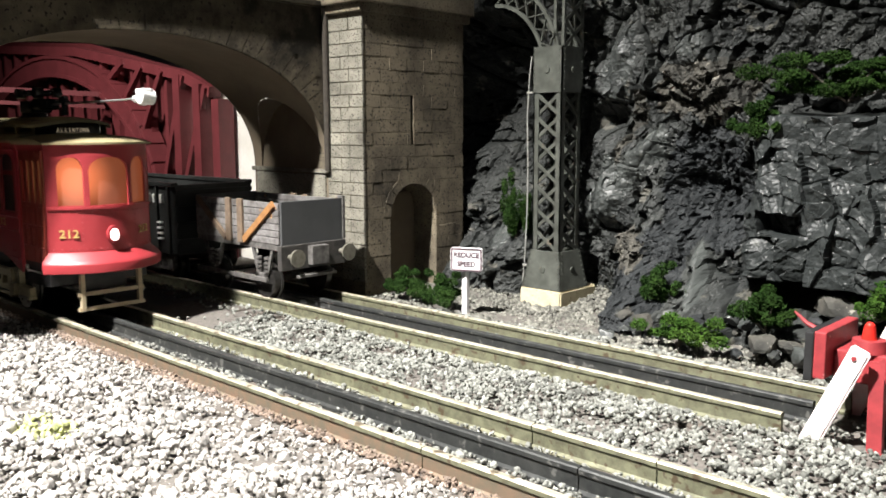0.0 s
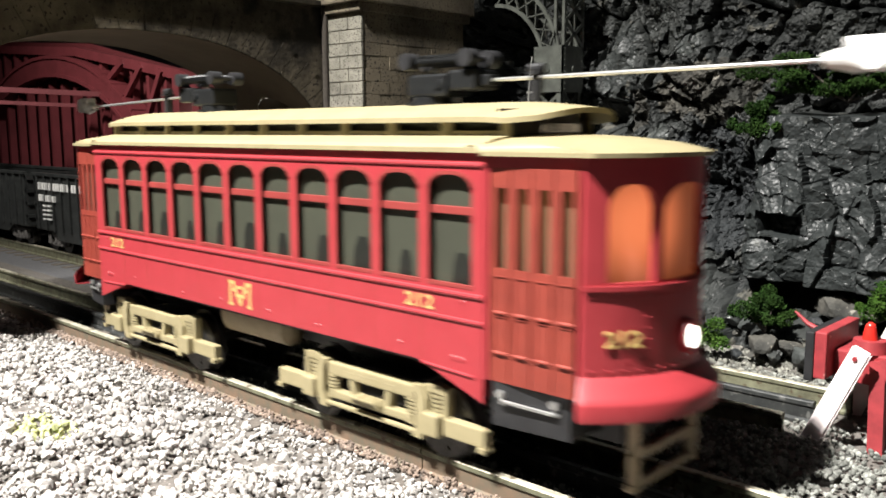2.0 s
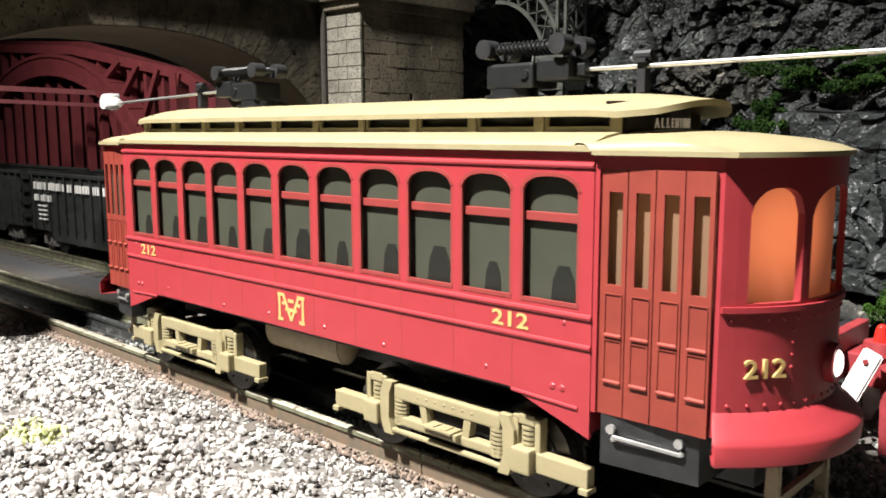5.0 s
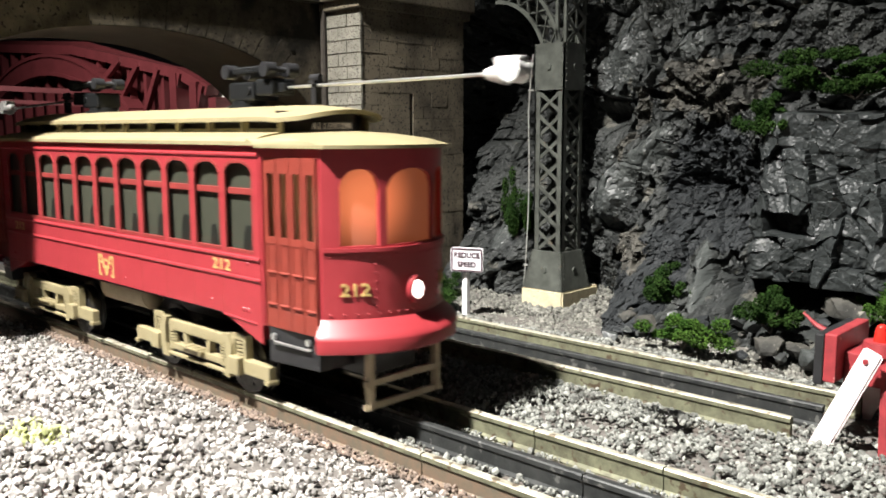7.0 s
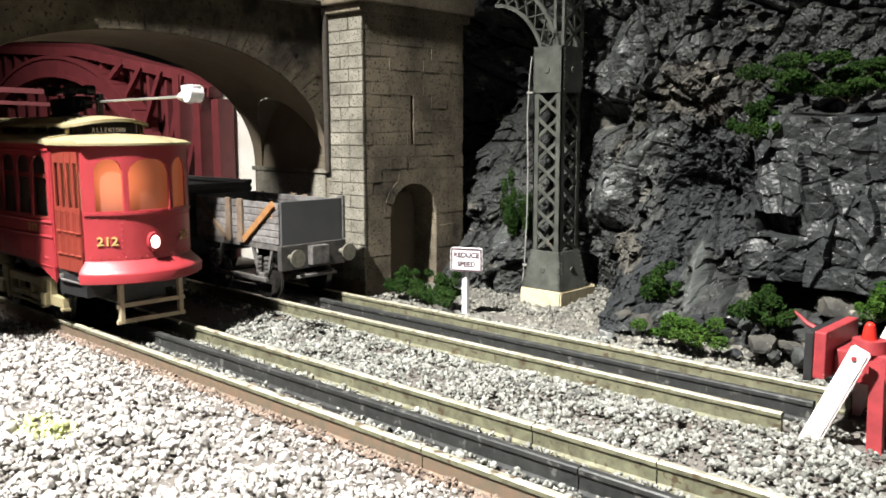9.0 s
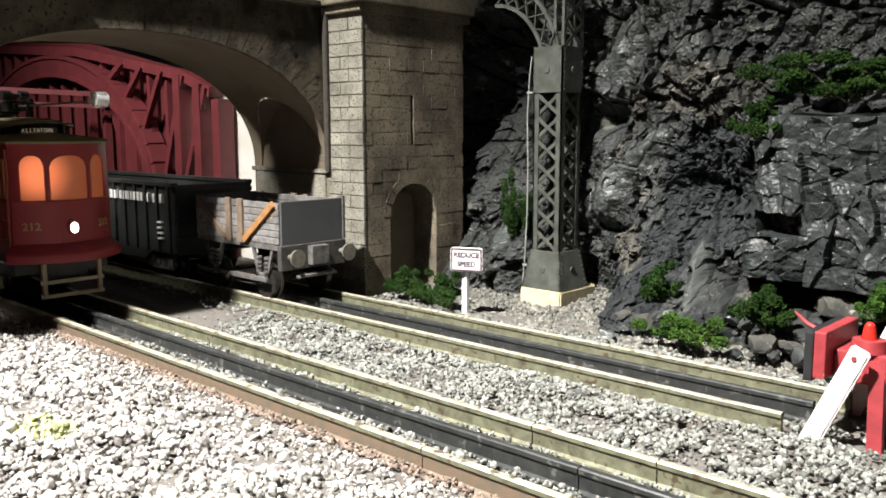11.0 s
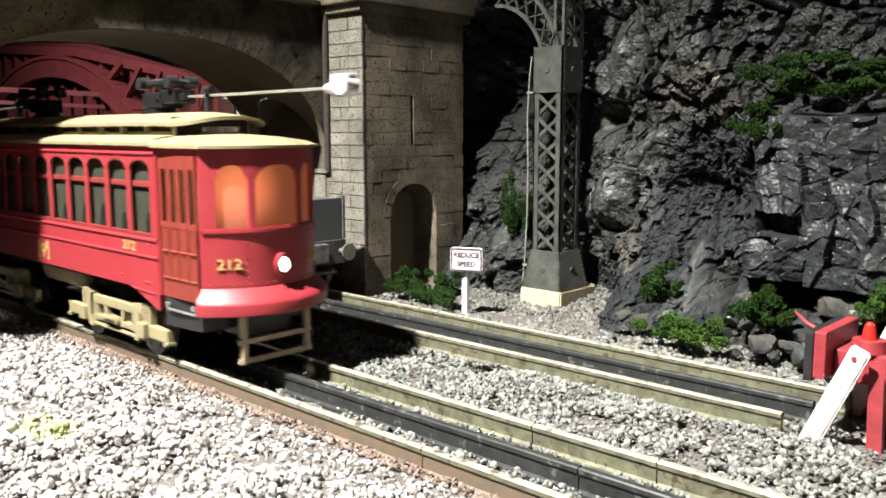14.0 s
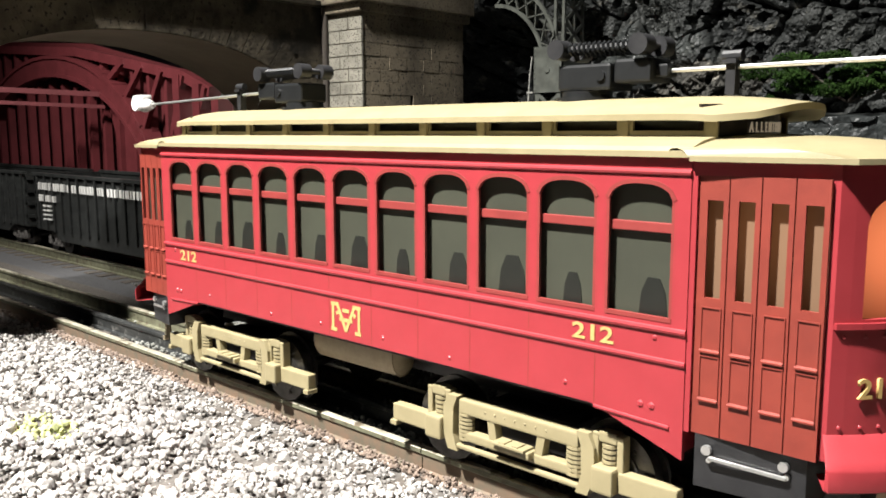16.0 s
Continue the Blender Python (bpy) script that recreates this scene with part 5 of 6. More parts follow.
            part("printed_shape", bm, M["film_shape"], side, "plain dark printed shape")
        rot = Matrix.Rotation(radians(90), 4, "X") if s < 0 else Matrix.Rotation(radians(180), 4, "Z") @ Matrix.Rotation(radians(90), 4, "X")
        for x in (-0.0770, 0.0718):
            lettering("number", "212", 0.0044, Matrix.Translation((x, s * (HW + 0.00012), 0.0431)) @ rot @ Matrix.Diagonal((1.45, 1, 1, 1)), M["gold"], side, "gold number", 0.00006, 0.00008)
        # gold emblem: plain interlaced strokes
        bm = bmesh.new()
        ex, ez = -0.0016, 0.0348
        for px, pz, qx, qz in ((-4, -3, -4, 3), (4, -3, 4, 3), (-2.6, 3, 0, -3), (0, -3, 2.6, 3), (-4.6, 3, -2.2, 3), (2.2, 3, 4.6, 3), (-4.6, -3, -2.8, -3), (2.8, -3, 4.6, -3), (-2, -0.4, 2, -0.4), (-1, 1.8, 1, 1.8), (-3, 0.8, -1.6, 1.6), (1.6, 1.6, 3, 0.8)):
            bar(bm, (ex + px * 1.25 * mm, s * (HW + 0.0001), ez + pz * 1.1 * mm), (ex + qx * 1.25 * mm, s * (HW + 0.0001), ez + qz * 1.1 * mm), 0.00016, 0.00090, up=(0.3, 0, 1) if abs(px - qx) > 1e-6 else (1, 0, 0))
        part("emblem", bm, M["gold"], side, "plain gold emblem strokes")

    # saloon floor and bulkheads
    bm = bmesh.new()
    box(bm, -L, L, -HW + 0.001, HW - 0.001, 0.0285, 0.0298)
    part("floor", bm, M["black"], t)
    for sx in (-1, 1):
        bm = bmesh.new()
        box(bm, *sorted((sx * L, sx * (L - 0.001))), -HW + 0.0012, HW - 0.0012, 0.024, EAVE)
        part("bulkhead", bm, M["red"], t)

    # vestibules at both ends
    DX, DY, FX = 0.1152, 0.0292, 0.1260           # corner of the vestibule, its half width, the nose

    def nose(y, out=0.0):
        """x of the bowed front at y."""
        k = y / (DY + out)
        return DX + out * 0.4 + (FX - DX + out * 0.6) * (1 - min(1.0, abs(k)) ** 2.2)

    for sx in (-1, 1):
        lit = sx > 0
        for s in (-1, 1):
            # folding doors: four leaves in a recess
            x0, x1 = L + 0.0010, DX - 0.0010
            y0, y1 = HW - 0.0012, DY + 0.0012

            def dp(u, z, off=0.0):
                f = (u - x0) / (x1 - x0)
                return (sx * u, s * (y0 + (y1 - y0) * f + off), z)

            lw = (x1 - x0) / 4
            for i in range(4):
                a, b = x0 + lw * i + 0.00012, x0 + lw * (i + 1) - 0.00012
                bm = bmesh.new()
                g0, g1 = a + lw * 0.28, b - lw * 0.16
                strips(bm, dp, [a, g0, g1, b], [(g0, g1, 0.0530, 0.0700, 0.07001)], lambda u: 0.0283, 0.0742, (0, -s * 0.0008, 0))
                leaf = part("door_leaf", bm, M["dark_red"], t, "brown-red folding door leaf")
                for za, zb in ((0.0440, 0.0512), (0.0352, 0.0425)):
                    bm = bmesh.new()
                    for u0, u1, w0, w1 in ((g0 - 0.0004, g1 + 0.0004, za - 0.0003, za), (g0 - 0.0004, g1 + 0.0004, zb, zb + 0.0002), (g0 - 0.0004, g0 - 0.0002, za, zb), (g1 + 0.0002, g1 + 0.0004, za, zb)):
                        lip, slope = (0.0007, 0.0004) if w1 == za else (0.0003, 0.0)
                        c = [dp(q[0], q[1] - (slope if o > 0 else 0), o) for o in (lip, -0.0003) for q in ((u0, w0), (u1, w0), (u1, w1), (u0, w1))]
                        vs = [bm.verts.new(p) for p in c]
                        for f in ((0, 1, 2, 3), (7, 6, 5, 4), (0, 4, 5, 1), (1, 5, 6, 2), (2, 6, 7, 3), (3, 7, 4, 0)):
                            bm.faces.new([vs[k] for k in f])
                    bmesh.ops.recalc_face_normals(bm, faces=bm.faces)
                    part("panel_frame", bm, M["dark_red"], leaf)
                bm = bmesh.new()
                c = [dp(q[0], q[1], -0.0026) for q in ((a, 0.052), (b, 0.052), (b, 0.071), (a, 0.071))]
                bm.faces.new([bm.verts.new(p) for p in c])
                thicken(bm, (0, -s * 0.0003, 0))
                part("pane", bm, M["glow_door"] if lit else M["window_dark"], leaf, "warm lit pane" if lit else "dark pane")
            # side frame above and beside the doors
            bm = bmesh.new()
            for u0, u1, z0, z1 in ((L, DX, 0.0742, EAVE), (L, x0, 0.0283, 0.0742), (x1, DX, 0.0283, 0.0742)):
                f0, f1 = ((u - L) / (DX - L) for u in (u0, u1))
                ya, yb = (HW + (DY - HW) * f - 0.0003 for f in (f0, f1))
                c = [(sx * u0, s * ya, z0), (sx * u1, s * yb, z0), (sx * u1, s * yb, z1), (sx * u0, s * ya, z1), (sx * u0, s * (ya - 0.0014), z0), (sx * u1, s * (yb - 0.0014), z0), (sx * u1, s * (yb - 0.0014), z1), (sx * u0, s * (ya - 0.0014), z1)]
                vs = [bm.verts.new(p) for p in c]
                for f in ((0, 1, 2, 3), (7, 6, 5, 4), (0, 4, 5, 1), (1, 5, 6, 2), (2, 6, 7, 3), (3, 7, 4, 0)):
                    bm.faces.new([vs[k] for k in f])
            bmesh.ops.recalc_face_normals(bm, faces=bm.faces)
            part("door_frame", bm, M["red"], t)
            # black step under the doors with a bright handrail
            bm = bmesh.new()
            prism(bm, [(sx * (L + 0.002), s * 0.0308), (sx * (DX - 0.003), s * 0.0280), (sx * (DX - 0.003), s * 0.012), (sx * (L + 0.002), s * 0.012)], "z", 0.0185, 0.0283)
            st = part("step_box", bm, M["black"], t, "black step box under the doors")
            bm = bmesh.new()
            cyl(bm, (sx * (L + 0.005), s * 0.0318, 0.0245), (sx * (DX - 0.006), s * 0.0294, 0.0238), 0.00042, 8)
            for q, yy in ((L + 0.005, 0.0304), (DX - 0.006, 0.0282)):
                cyl(bm, (sx * q, s * yy, 0.0240), (sx * q, s * (yy + 0.0012), 0.0240), 0.0005, 8)
                cyl(bm, (sx * (q - 0.0005), s * (yy + 0.0004), 0.0258), (sx * (q - 0.0005), s * (yy + 0.0016), 0.0258), 0.0009, 10)
            part("step_rail", bm, M["steel"], st, "bright step rail")
        # bowed front with three arched windows
        ys = [-DY + 2 * DY * i / 24 for i in range(25)]
        opens = [(-0.0248, -0.0134, 0.0520, 0.0670, 0.0715), (-0.0110, 0.0110, 0.0520, 0.0665, 0.0715), (0.0134, 0.0248, 0.0520, 0.0670, 0.0715)]
        bm = bmesh.new()
        strips(bm, lambda u, z: (sx * nose(u), u, z), ys, opens, lambda u: 0.0285, EAVE, (-sx * 0.0012, 0, 0))
        fr = part("front", bm, M["red"], t, "bowed red front with three windows")
        # panes stand well back, lit by the bulb
        bm = bmesh.new()
        ring = [(sx * (nose(y) - 0.0020), y * 0.97) for y in ys]
        for p, q in zip(ring, ring[1:]):
            bm.faces.new([bm.verts.new(c) for c in ((p[0], p[1], 0.0505), (q[0], q[1], 0.0505), (q[0], q[1], 0.0735), (p[0], p[1], 0.0735))])
        bmesh.ops.remove_doubles(bm, verts=bm.verts, dist=1e-6)
        thicken(bm, (-sx * 0.0003, 0, 0))
        part("front_pane", bm, M["glow_front"] if lit else M["window_dark"], fr, "orange lit translucent window" if lit else "dark window", smooth=True)
        # belt moulding and rivets on the dash
        bm = bmesh.new()
        fine = [-DY + 2 * DY * i / 30 for i in range(31)]
        for a, b in zip(fine, fine[1:]):
            bar(bm, (sx * (nose(a) + 0.0002), a, 0.0510), (sx * (nose(b) + 0.0002), b, 0.0510), 0.0011, 0.0010)
        part("belt_moulding", bm, M["red"], fr)
        bm = bmesh.new()
        for i in range(17):
            y = -DY + 2 * DY * (i + 0.5) / 17
            for z in (0.0342, 0.0492):
                ball(bm, (sx * nose(y), y, z), 0.00042, sub=1)
        for y in (-0.0150, 0.0150):
            for z in np.linspace(0.0362, 0.0472, 6):
                ball(bm, (sx * nose(y), y, float(z)), 0.00036, sub=1)
        tagged(part("rivets", bm, M["red"], fr), kind="stuff")
        # numbers either side of the lamp
        for y in (-0.0212, 0.0212):
            x = nose(y)
            slope = math.atan2(nose(y + 0.002) - nose(y - 0.002), 0.004)
            m4 = Matrix.Translation((sx * (x + 0.0003), y, 0.0405)) @ Matrix.Rotation(radians(90) * sx - slope * sx, 4, "Z") @ Matrix.Rotation(radians(90), 4, "X") @ Matrix.Diagonal((1.4, 1, 1, 1))
            lettering("number", "212", 0.0046, m4, M["gold"], fr, "gold number", 0.00022, 0.00008)
        # headlamp
        bm = bmesh.new()
        cyl(bm, (sx * (FX - 0.002), 0, 0.0397), (sx * (FX + 0.0016), 0, 0.0397), 0.0040, 24, 0.0036)
        hl = part("headlamp", bm, M["red"], fr, "round red headlamp rim", smooth=True)
        bm = bmesh.new()
        ball(bm, (sx * (FX + 0.0012), 0, 0.0397), 0.0027, (0.45, 1, 1))
        part("lens", bm, M["headlamp"] if lit else M["steel"], hl, "glowing white lens" if lit else "clear lens", smooth=True)
        # flared bumper apron
        bm = bmesh.new()
        rows = []
        for z, o in ((0.0328, 0.0004), (0.0317, 0.0014), (0.0298, 0.0040), (0.0287, 0.0050), (0.0282, 0.0052), (0.0250, 0.0050), (0.0246, 0.0044), (0.0246, -0.004)):
            rows.append([bm.verts.new((sx * nose(y * (1 + o / DY), o), y * (1 + o / DY), z)) for y in fine])
        for r0, r1 in zip(rows, rows[1:]):
            for i in range(len(fine) - 1):
                bm.faces.new((r0[i], r0[i + 1], r1[i + 1], r1[i]))
        thicken(bm, (-sx * 0.0006, 0, 0.0003))
        part("bumper", bm, M["red"], t, "flared red bumper apron", smooth=True)
        bm = bmesh.new()
        box(bm, *sorted((sx * L, sx * (DX - 0.001))), -0.024, 0.024, 0.0275, 0.0287)
        box(bm, *sorted((sx * L, sx * (DX + 0.002))), -0.012, 0.012, 0.016, 0.0275)
        part("platform", bm, M["black"], t)
        # beige life guard below
        bm = bmesh.new()
        xg = sx * (FX - 0.004)
        for y in (-0.0165, 0.0165):
            bar(bm, (xg, y, 0.0085), (xg, y, 0.0250), 0.0022, 0.0022, up=(1, 0, 0))
        for z in (0.0092, 0.0155):
            bar(bm, (xg, -0.019, z), (xg, 0.019, z), 0.0012, 0.0016)
        part("life_guard", bm, M["beige"], t, "beige slatted life guard")
        # hood of the roof over the vestibule
        bm = bmesh.new()
        rows = []
        n = 24
        for k, (f, z) in enumerate(((1.0, 0.0766), (1.0, 0.0775), (0.93, 0.0786), (0.80, 0.0796), (0.55, 0.0806), (0.25, 0.0812), (0.0, 0.0814))):
            row = []
            for i in range(n + 1):
                y = -1 + 2 * i / n
                yy = y * (HW + 0.0016)
                edge = (L + (nose(yy * DY / (HW + 0.0016), 0.0) - DX) + DX - L + 0.0008) if abs(y) < 1 else L + 0.0
                xx = L - 0.004 + (max(edge, L + 0.0) - L + 0.004) * f
                drop = 0.0028 * y * y
                row.append(bm.verts.new((sx * xx, yy, z - drop * (0.4 + 0.6 * (1 - f)) * (0 if k < 2 else 1))))
            rows.append(row)
        for r0, r1 in zip(rows, rows[1:]):
            for i in range(n):
                bm.faces.new((r0[i], r0[i + 1], r1[i + 1], r1[i]))
        bm.faces.new(rows[0][::-1])
        bmesh.ops.recalc_face_normals(bm, faces=bm.faces)
        part("roof_hood", bm, M["cream"], t, "cream bowed roof hood", smooth=True)

    # lower roof
    def sweep(name, prof, x0, x1, m, label, close=True):
        bm = bmesh.new()
        prism(bm, prof, "x", x0, x1)
        return part(name, bm, m, t, label)

    half = [(HW + 0.0014, 0.0772), (HW + 0.0014, 0.0783), (HW + 0.0002, 0.0791), (0.0275, 0.0801), (0.0215, 0.0807)]
    sweep("roof", half + [(-a, b) for a, b in half[::-1]], -L - 0.0002, L + 0.0002, M["cream"], "cream lower roof")
    # clerestory: sides with openings, then its own curved roof
    CX, CY = 0.0905, 0.0205
    for s in (-1, 1):
        bm = bmesh.new()
        k = 10
        op = []
        for i in range(k):
            a = -CX + 2 * CX * i / k
            op.append((a + 0.0018, a + 2 * CX / k - 0.0018, 0.0818, 0.0840, 0.08401))
        strips(bm, lambda u, z: (u, s * CY, z), [-CX, CX], op, lambda u: 0.0804, 0.0852, (0, -s * 0.0009, 0))
        part("clerestory_side", bm, M["cream"], t, "cream clerestory side with slots")
        for i in range(k + 1):
            a = -CX + 2 * CX * i / k
            bm = bmesh.new()
            box(bm, a - 0.0011, a + 0.0011, *sorted((s * CY, s * (CY + 0.0009))), 0.0804, 0.0852, 0.0002)
            part("clerestory_post", bm, M["cream"], t)
        bm = bmesh.new()
        box(bm, -CX, CX, *sorted((s * (CY - 0.003), s * (CY - 0.0034))), 0.0804, 0.0852)
        part("clerestory_pane", bm, M["window_dark"], t, "dark clerestory panes")
    bm = bmesh.new()
    rows = []
    nx = 40
    for j in range(13):
        v = -1 + 2 * j / 12
        row = []
        for i in range(nx + 1):
            u = -1 + 2 * i / nx
            end = CX + 0.0110 * (1 - abs(v) ** 2.4) ** 0.5 + 0.001
            row.append(bm.verts.new((u * end, v * 0.0238, 0.0849 + 0.0036 * (1 - abs(v) ** 2.2) - 0.0016 * max(0.0, (abs(u * end) - 0.084) / 0.0185) ** 1.6)))
        rows.append(row)
    for r0, r1 in zip(rows, rows[1:]):
        for i in range(nx):
            bm.faces.new((r0[i], r0[i + 1], r1[i + 1], r1[i]))
    thicken(bm, (0, 0, -0.0012))
    part("clerestory_roof", bm, M["cream"], t, "cream curved clerestory roof", smooth=True)
    for sx in (-1, 1):
        bm = bmesh.new()
        ysb = [-0.0198 + 0.0396 * i / 12 for i in range(13)]

        def sb(y):
            return sx * (0.0858 + 0.0085 * (1 - (y / 0.0205) ** 2) ** 0.5)

        for a, b in zip(ysb, ysb[1:]):
            bm.faces.new([bm.verts.new(c) for c in ((sb(a), a, 0.0802), (sb(b), b, 0.0802), (sb(b), b, 0.0866), (sb(a), a, 0.0866))])
        bmesh.ops.remove_doubles(bm, verts=bm.verts, dist=1e-6)
        thicken(bm, (-sx * 0.0006, 0, 0))
        board = part("destination_board", bm, M["sign_black"], t, "dark curved destination board")
        for i, ch in enumerate("ALLENTOWN"):
            y = (-0.0086 + 0.00215 * i) * sx
            ang = math.atan2(sb(y + 0.001) - sb(y - 0.001), 0.002)
            m4 = Matrix.Translation((sb(y) + sx * 0.0002, y, 0.0823)) @ Matrix.Rotation(radians(90) * sx - ang, 4, "Z") @ Matrix.Rotation(radians(90), 4, "X") @ Matrix.Diagonal((0.85, 1, 1, 1))
            lettering("letter", ch, 0.0027, m4, M["sign_text"], board, "pale lit letter", 0.0001, 0.00003)

    # the drawing above is brought to its built width, length and height
    def to_size(parts):
        m = Matrix.Translation((0, 0, -0.0041)) @ Matrix.Diagonal((1.05, 0.7875, 1.05, 1))
        for o in parts:
            for v in o.data.vertices:
                if v.co.x < -L:                      # the rear platform is shorter than the front one
                    v.co.x = -L + (v.co.x + L) * 0.72
            o.data.transform(m)

    done = set(t.children_recursive)
    to_size(done)

    # trolley poles on their sprung bases
    for sx, bx, tip, tz in ((1, 0.0560, 0.1660, 0.0948), (-1, -0.0500, -0.1545, 0.0922)):
        zb = 0.0881
        bm = bmesh.new()
        cyl(bm, (bx, 0, zb), (bx, 0, zb + 0.0012), 0.0072, 24)
        cyl(bm, (bx, 0, zb + 0.0012), (bx, 0, zb + 0.0026), 0.0058, 24)
        base = part("pole_base", bm, M["grey_metal"], t, "dark grey swivel base", smooth=True)
        bm = bmesh.new()
        box(bm, *sorted((bx - sx * 0.0048, bx + sx * 0.0092)), -0.0050, 0.0050, zb + 0.0026, zb + 0.0085, 0.0007)
        box(bm, *sorted((bx + sx * 0.0098, bx + sx * 0.0188)), -0.0046, 0.0046, zb + 0.0040, zb + 0.0092, 0.0007)
        box(bm, *sorted((bx + sx * 0.0180, bx + sx * 0.0215)), -0.0022, 0.0022, zb + 0.0050, zb + 0.0078, 0.0004)
        cyl(bm, (bx + sx * 0.0068, -0.0055, zb + 0.0058), (bx + sx * 0.0068, 0.0055, zb + 0.0058), 0.0012, 12)
        part("pivot_block", bm, M["grey_metal"], base, "dark grey pivot block")
        for y in (-0.0032, 0.0032):
            bm = bmesh.new()
            x0, x1 = bx - sx * 0.0040, bx + sx * 0.0160
            n = 110
            pts = []
            for i in range(n + 1):
                a = 2 * math.pi * i / 7
                pts.append((x0 + (x1 - x0) * i / n, y + 0.0013 * math.cos(a), zb + 0.0120 + 0.0013 * math.sin(a)))
            for p, q in zip(pts, pts[1:]):
                cyl(bm, p, q, 0.00030, 5)
            cyl(bm, (x0, y, zb + 0.0120), (x1, y, zb + 0.0120), 0.0010, 8)
            part("spring", bm, M["grey_metal"], base, "coil spring")
        for xx in (bx - sx * 0.0048, bx + sx * 0.0165):
            bm = bmesh.new()
            for y in (-0.0042, 0.0042):
                cyl(bm, (xx, y - 0.0020, zb + 0.0120), (xx, y + 0.0020, zb + 0.0120), 0.0023, 16)
            cyl(bm, (xx, -0.0060, zb + 0.0120), (xx, 0.0060, zb + 0.0120), 0.0008, 10)
            part("spring_roller", bm, M["black"], base, smooth=True)
        zp = zb + 0.0064
        bm = bmesh.new()
        cyl(bm, (bx + sx * 0.0205, 0, zp), (tip - sx * 0.004, 0, tz), 0.0005, 10)
        pole = part("pole", bm, M["steel"], t, "bright steel trolley pole", smooth=True)
        bm = bmesh.new()
        cyl(bm, (tip - sx * 0.0075, 0, tz), (tip - sx * 0.001, 0, tz), 0.0014, 12, 0.0030)
        ball(bm, (tip, 0, tz + 0.0003), 0.0034, (1.25, 0.8, 0.85), 2)
        box(bm, *sorted((tip - sx * 0.0035, tip + sx * 0.0040)), -0.0021, 0.0021, tz + 0.0012, tz + 0.0040, 0.0006)
        cyl(bm, (tip + sx * 0.0016, -0.0027, tz + 0.0008), (tip + sx * 0.0016, 0.0027, tz + 0.0005), 0.0031, 14)
        part("contact_shoe", bm, M["silver"], pole, "silver cast contact shoe", smooth=True)
        bm = bmesh.new()
        hx = bx + sx * 0.0350
        box(bm, hx - 0.0010, hx + 0.0010, -0.0012, 0.0012, 0.0890, 0.0962)
        box(bm, hx - 0.0014, hx + 0.0014, -0.0020, 0.0020, 0.0952, 0.0960)
        cyl(bm, (hx - 0.002, 0, 0.0968), (hx + 0.002, 0, 0.0968), 0.0012, 10)
        part("pole_rest", bm, M["black"], t, "black pole rest")

    done = set(t.children_recursive)

    # underframe tanks
    bm = bmesh.new()
    cyl(bm, (-0.026, -0.015, 0.0240), (0.006, -0.015, 0.0240), 0.0056, 20)
    cyl(bm, (0.006, -0.015, 0.0240), (0.0075, -0.015, 0.0240), 0.0052, 20, 0.0030)
    cyl(bm, (-0.0275, -0.015, 0.0240), (-0.026, -0.015, 0.0240), 0.0030, 20, 0.0052)
    part("air_tank", bm, M["beige"], t, "dull beige air tank", smooth=True)
    bm = bmesh.new()
    box(bm, -0.030, 0.030, 0.004, 0.024, 0.016, 0.029, 0.001)
    box(bm, -0.085, 0.080, -0.010, 0.010, 0.020, 0.0285)
    part("underframe", bm, M["black"], t)

    # trucks
    wheels = []
    for c in (0.0505, -0.0605):
        tr = None
        bm = bmesh.new()
        box(bm, c - 0.012, c + 0.012, -0.020, 0.020, 0.012, 0.020, 0.001)
        tr = part("truck", bm, M["black"], t, "four-wheel truck with cream side frames")
        for s in (-1, 1):
            y = s * 0.0262

            def Z(z):
                return 0.0092 + (z - 0.0048) * 0.68

            def fbox(nm, x0, x1, z0, z1, t0=-0.0018, t1=0.0018, bev=0.0005):
                bm = bmesh.new()
                box(bm, c + x0 * 0.84, c + x1 * 0.84, *sorted((y + s * t0, y + s * t1)), Z(z0), Z(z1), bev)
                return bm

            bm = fbox("", -0.0195, 0.0195, 0.0172, 0.0222)
            for k in range(-3, 4):
                ball(bm, (c + k * 0.0028, y + s * 0.0018, Z(0.0200)), 0.0003, sub=1)
            part("top_bar", bm, M["cream"], tr)
            part("lower_bar", fbox("", -0.0195, 0.0195, 0.0080, 0.0112), M["cream"], tr)
            part("tie_bar", fbox("", -0.0205, 0.0205, 0.0048, 0.0064, 0.0004, 0.0022), M["cream"], tr)
            bm = fbox("", -0.0052, 0.0052, 0.0118, 0.0128, 0, 0.0052, 0.0002)
            box(bm, c - 0.0052, c + 0.0052, *sorted((y, y + s * 0.0042)), Z(0.0096), Z(0.0120), 0.0004)
            for k in (-0.0018, 0.0018):
                box(bm, c + k - 0.0008, c + k + 0.0008, *sorted((y + s * 0.001, y + s * 0.005)), Z(0.0127), Z(0.0132))
            part("step", bm, M["cream"], tr)
            for k in (-1, 1):
                bm = bmesh.new()
                bar(bm, (c + k * 0.0062, y, Z(0.0110)), (c + k * 0.0070, y, Z(0.0176)), 0.0030, 0.0020, up=(1, 0, 0))
                part("stanchion", bm, M["cream"], tr)
                bm = bmesh.new()
                a, b = k * 0.0163, k * 0.0192
                prism(bm, [(c + a, Z(0.0232)), (c + b, Z(0.0232)), (c + b + k * 0.0014, Z(0.0190)), (c + b + k * 0.0016, Z(0.0100)), (c + b, Z(0.0040)), (c + a, Z(0.0040)), (c + a + k * 0.0014, Z(0.0100)), (c + a + k * 0.0012, Z(0.0190))], "y", *sorted((y - s * 0.0010, y + s * 0.0026)))
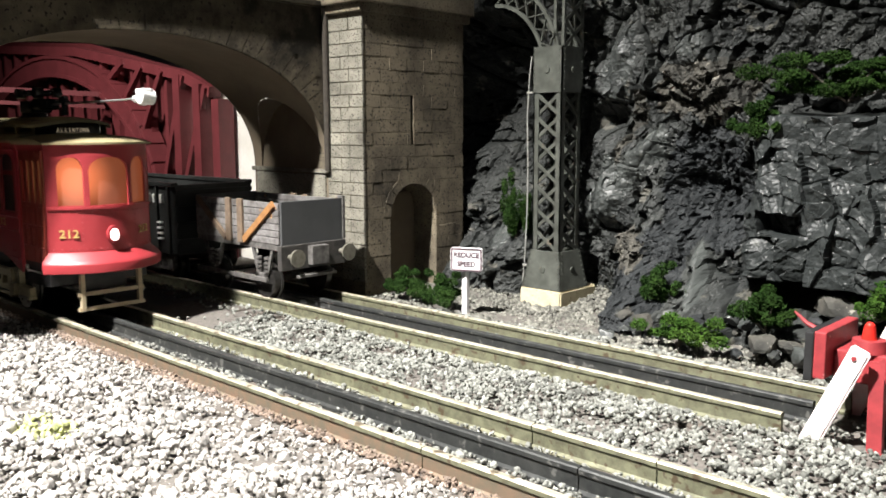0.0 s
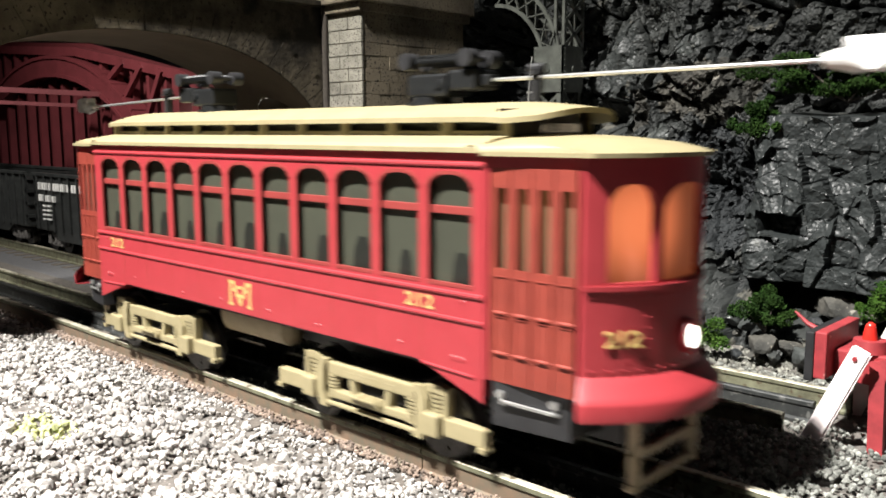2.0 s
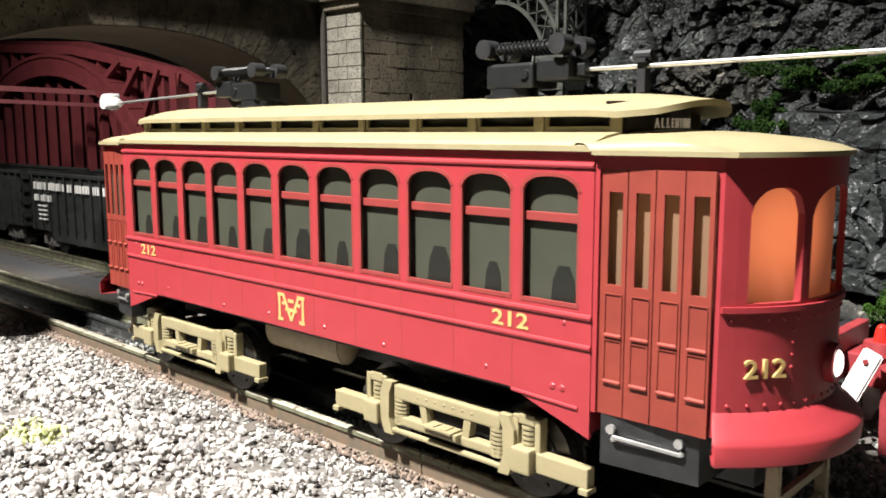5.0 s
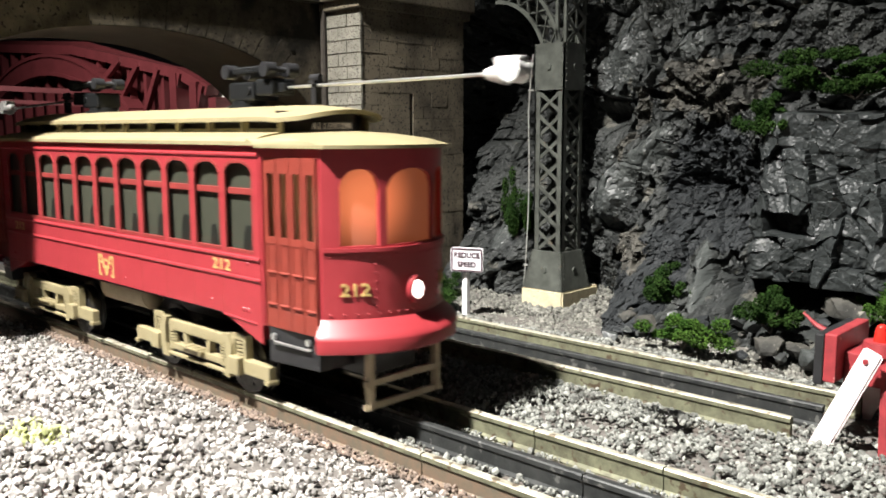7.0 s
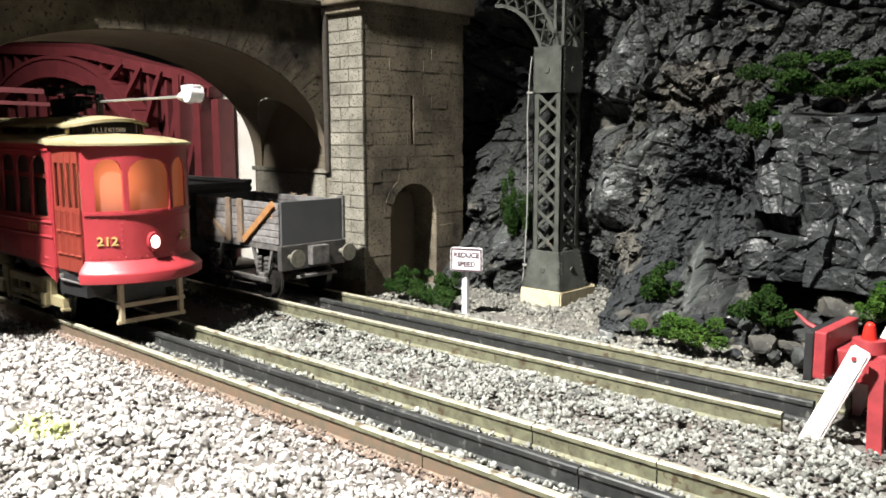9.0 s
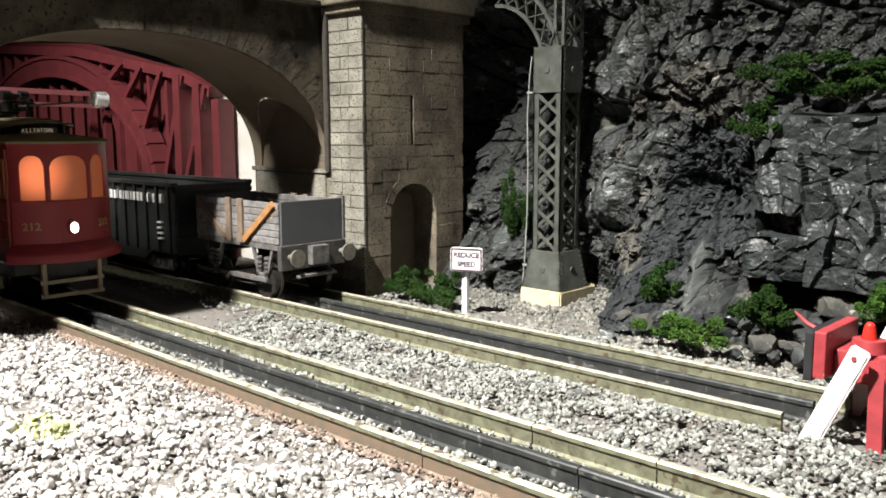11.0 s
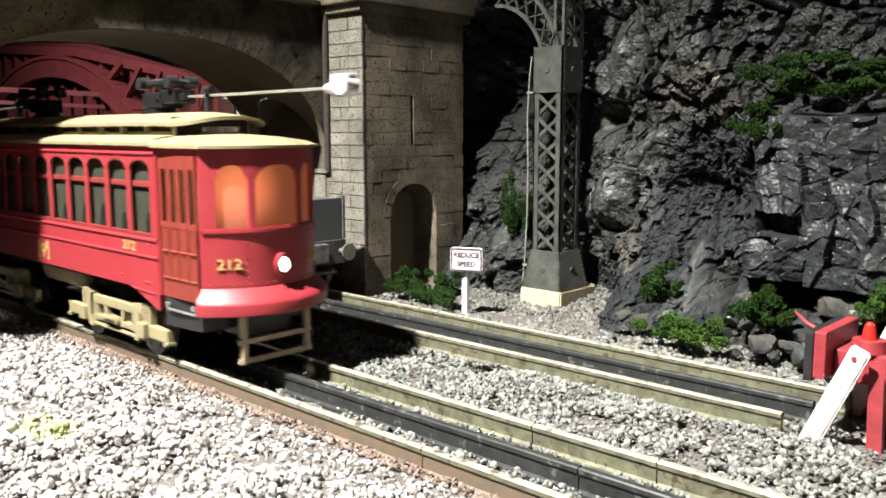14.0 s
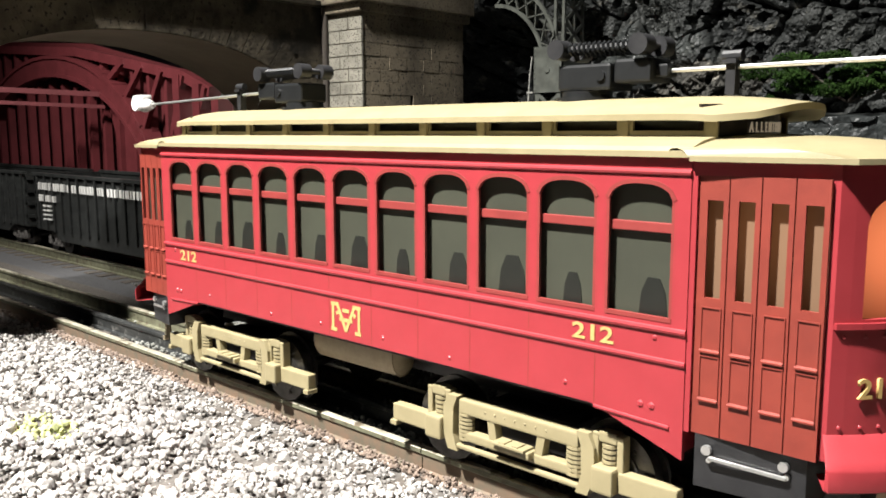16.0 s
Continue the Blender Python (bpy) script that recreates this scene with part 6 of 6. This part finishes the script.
                part("bow", bm, M["cream"], tr, "curved cream spring strap")
                bm = bmesh.new()
                for j in range(7):
                    cyl(bm, (c + k * 0.0150, y, Z(0.0080 + j * 0.0014)), (c + k * 0.0150, y, Z(0.0089 + j * 0.0014)), 0.0021, 10)
                part("spring", bm, M["cream"], tr)
                # pedestal with axle box
                bm = bmesh.new()
                for u0, u1, z0, z1 in ((0.0232, 0.0250, 0.0080, 0.0230), (0.0300, 0.0318, 0.0080, 0.0230), (0.0250, 0.0300, 0.0212, 0.0246), (0.0232, 0.0318, 0.0226, 0.0240)):
                    box(bm, *sorted((c + k * u0 * 0.84, c + k * u1 * 0.84)), *sorted((y - s * 0.0024, y + s * 0.0012)), Z(z0), Z(z1), 0.0004)
                part("pedestal", bm, M["cream"], tr)
                bm = bmesh.new()
                for j in range(4):
                    cyl(bm, (c + k * 0.0231, y, Z(0.0150 + j * 0.0016)), (c + k * 0.0231, y, Z(0.0160 + j * 0.0016)), 0.0016, 10)
                part("spring", bm, M["cream"], tr)
                bm = bmesh.new()
                box(bm, *sorted((c + k * 0.0206, c + k * 0.0256)), *sorted((y - s * 0.002, y + s * 0.0042)), Z(0.0066), Z(0.0146), 0.0006)
                part("axle_box", bm, M["cream"], tr)
                # end beam
                bm = bmesh.new()
                box(bm, *sorted((c + k * 0.0258, c + k * 0.0385)), *sorted((y - s * 0.002, y + s * 0.0016)), Z(0.0072), Z(0.0135), 0.0004)
                box(bm, *sorted((c + k * 0.0368, c + k * 0.0389)), *sorted((y - s * 0.0022, y + s * 0.0024)), Z(0.0056), Z(0.0074), 0.0002)
                part("end_beam", bm, M["cream"], tr)
        for k in (-0.0228, 0.0228):
            R = 0.0098
            bm = bmesh.new()
            for s in (-1, 1):
                cyl(bm, (0, s * 0.0148, 0), (0, s * 0.0180, 0), R, 28)
                cyl(bm, (0, s * 0.0138, 0), (0, s * 0.0148, 0), R + 0.0012, 28)
                cyl(bm, (0, s * 0.0180, 0), (0, s * 0.0184, 0), R * 0.62, 20)
                for j in range(6):
                    a = j * math.pi / 3
                    ball(bm, (R * 0.75 * math.cos(a), s * 0.0180, R * 0.75 * math.sin(a)), 0.0006, sub=1)
            cyl(bm, (0, -0.022, 0), (0, 0.022, 0), 0.0016, 8)
            w = part("wheelset", bm, M["wheel"], t, "dark steel wheels on an axle", smooth=True)
            wheels.append((w, (c + k) * 1.05, R))
    to_size(set(t.children_recursive) - done - {w for w, x, radius in wheels})
    return t, wheels


TRAM, WHEELS = tram()

# where the tram's middle stands, time by time (x in metres)
RUN = ((0.0, -0.4880), (0.25, -0.4745), (0.5, -0.4565), (0.75, -0.4280), (1.0, -0.3910), (1.5, -0.3043), (1.75, -0.2590), (2.0, -0.2180), (2.2, -0.1985), (2.4, -0.1895), (2.6, -0.1880), (4.7, -0.1880),
       (5.0, -0.1905), (5.5, -0.2060), (6.0, -0.2280), (6.3, -0.2478), (6.5, -0.2623), (7.0, -0.3019), (7.5, -0.3487), (8.0, -0.3983), (8.25, -0.4185), (8.5, -0.4331), (9.0, -0.4525), (9.5, -0.4735),
       (10.0, -0.4970), (10.5, -0.5180), (10.9, -0.5280), (11.2, -0.5283), (11.5, -0.5255), (12.0, -0.5143), (12.5, -0.4955), (13.0, -0.4645), (13.5, -0.4210), (14.0, -0.3655), (14.5, -0.3010),
       (15.0, -0.2275), (15.25, -0.1965), (15.5, -0.1738), (15.75, -0.1696), (16.0, -0.1684))


def run_x(t):
    ts, xs = [a for a, b in RUN], [b for a, b in RUN]
    n = len(ts)
    sl = [(xs[i + 1] - xs[i]) / (ts[i + 1] - ts[i]) for i in range(n - 1)]
    d = [sl[0]] + [0.0 if sl[i - 1] * sl[i] <= 0 else 2 * sl[i - 1] * sl[i] / (sl[i - 1] + sl[i]) for i in range(1, n - 1)] + [sl[-1]]
    i = max(0, min(n - 2, next((k for k in range(n - 1) if t <= ts[k + 1]), n - 2)))
    h = ts[i + 1] - ts[i]
    u = (t - ts[i]) / h
    return xs[i] * (1 + 2 * u) * (1 - u) ** 2 + h * d[i] * u * (1 - u) ** 2 + xs[i + 1] * u * u * (3 - 2 * u) + h * d[i + 1] * u * u * (u - 1)


def motions():
    times = [i * 0.1 for i in range(161)]
    walk(TRAM, [(t, pose(run_x(t), Y0, 0)) for t in times])
    for w, x, r in WHEELS:
        walk(w, [(i / 15, pose(x, 0, r, 0, math.degrees((run_x(i / 15) - run_x(0)) / r), 0)) for i in range(241)])


motions()
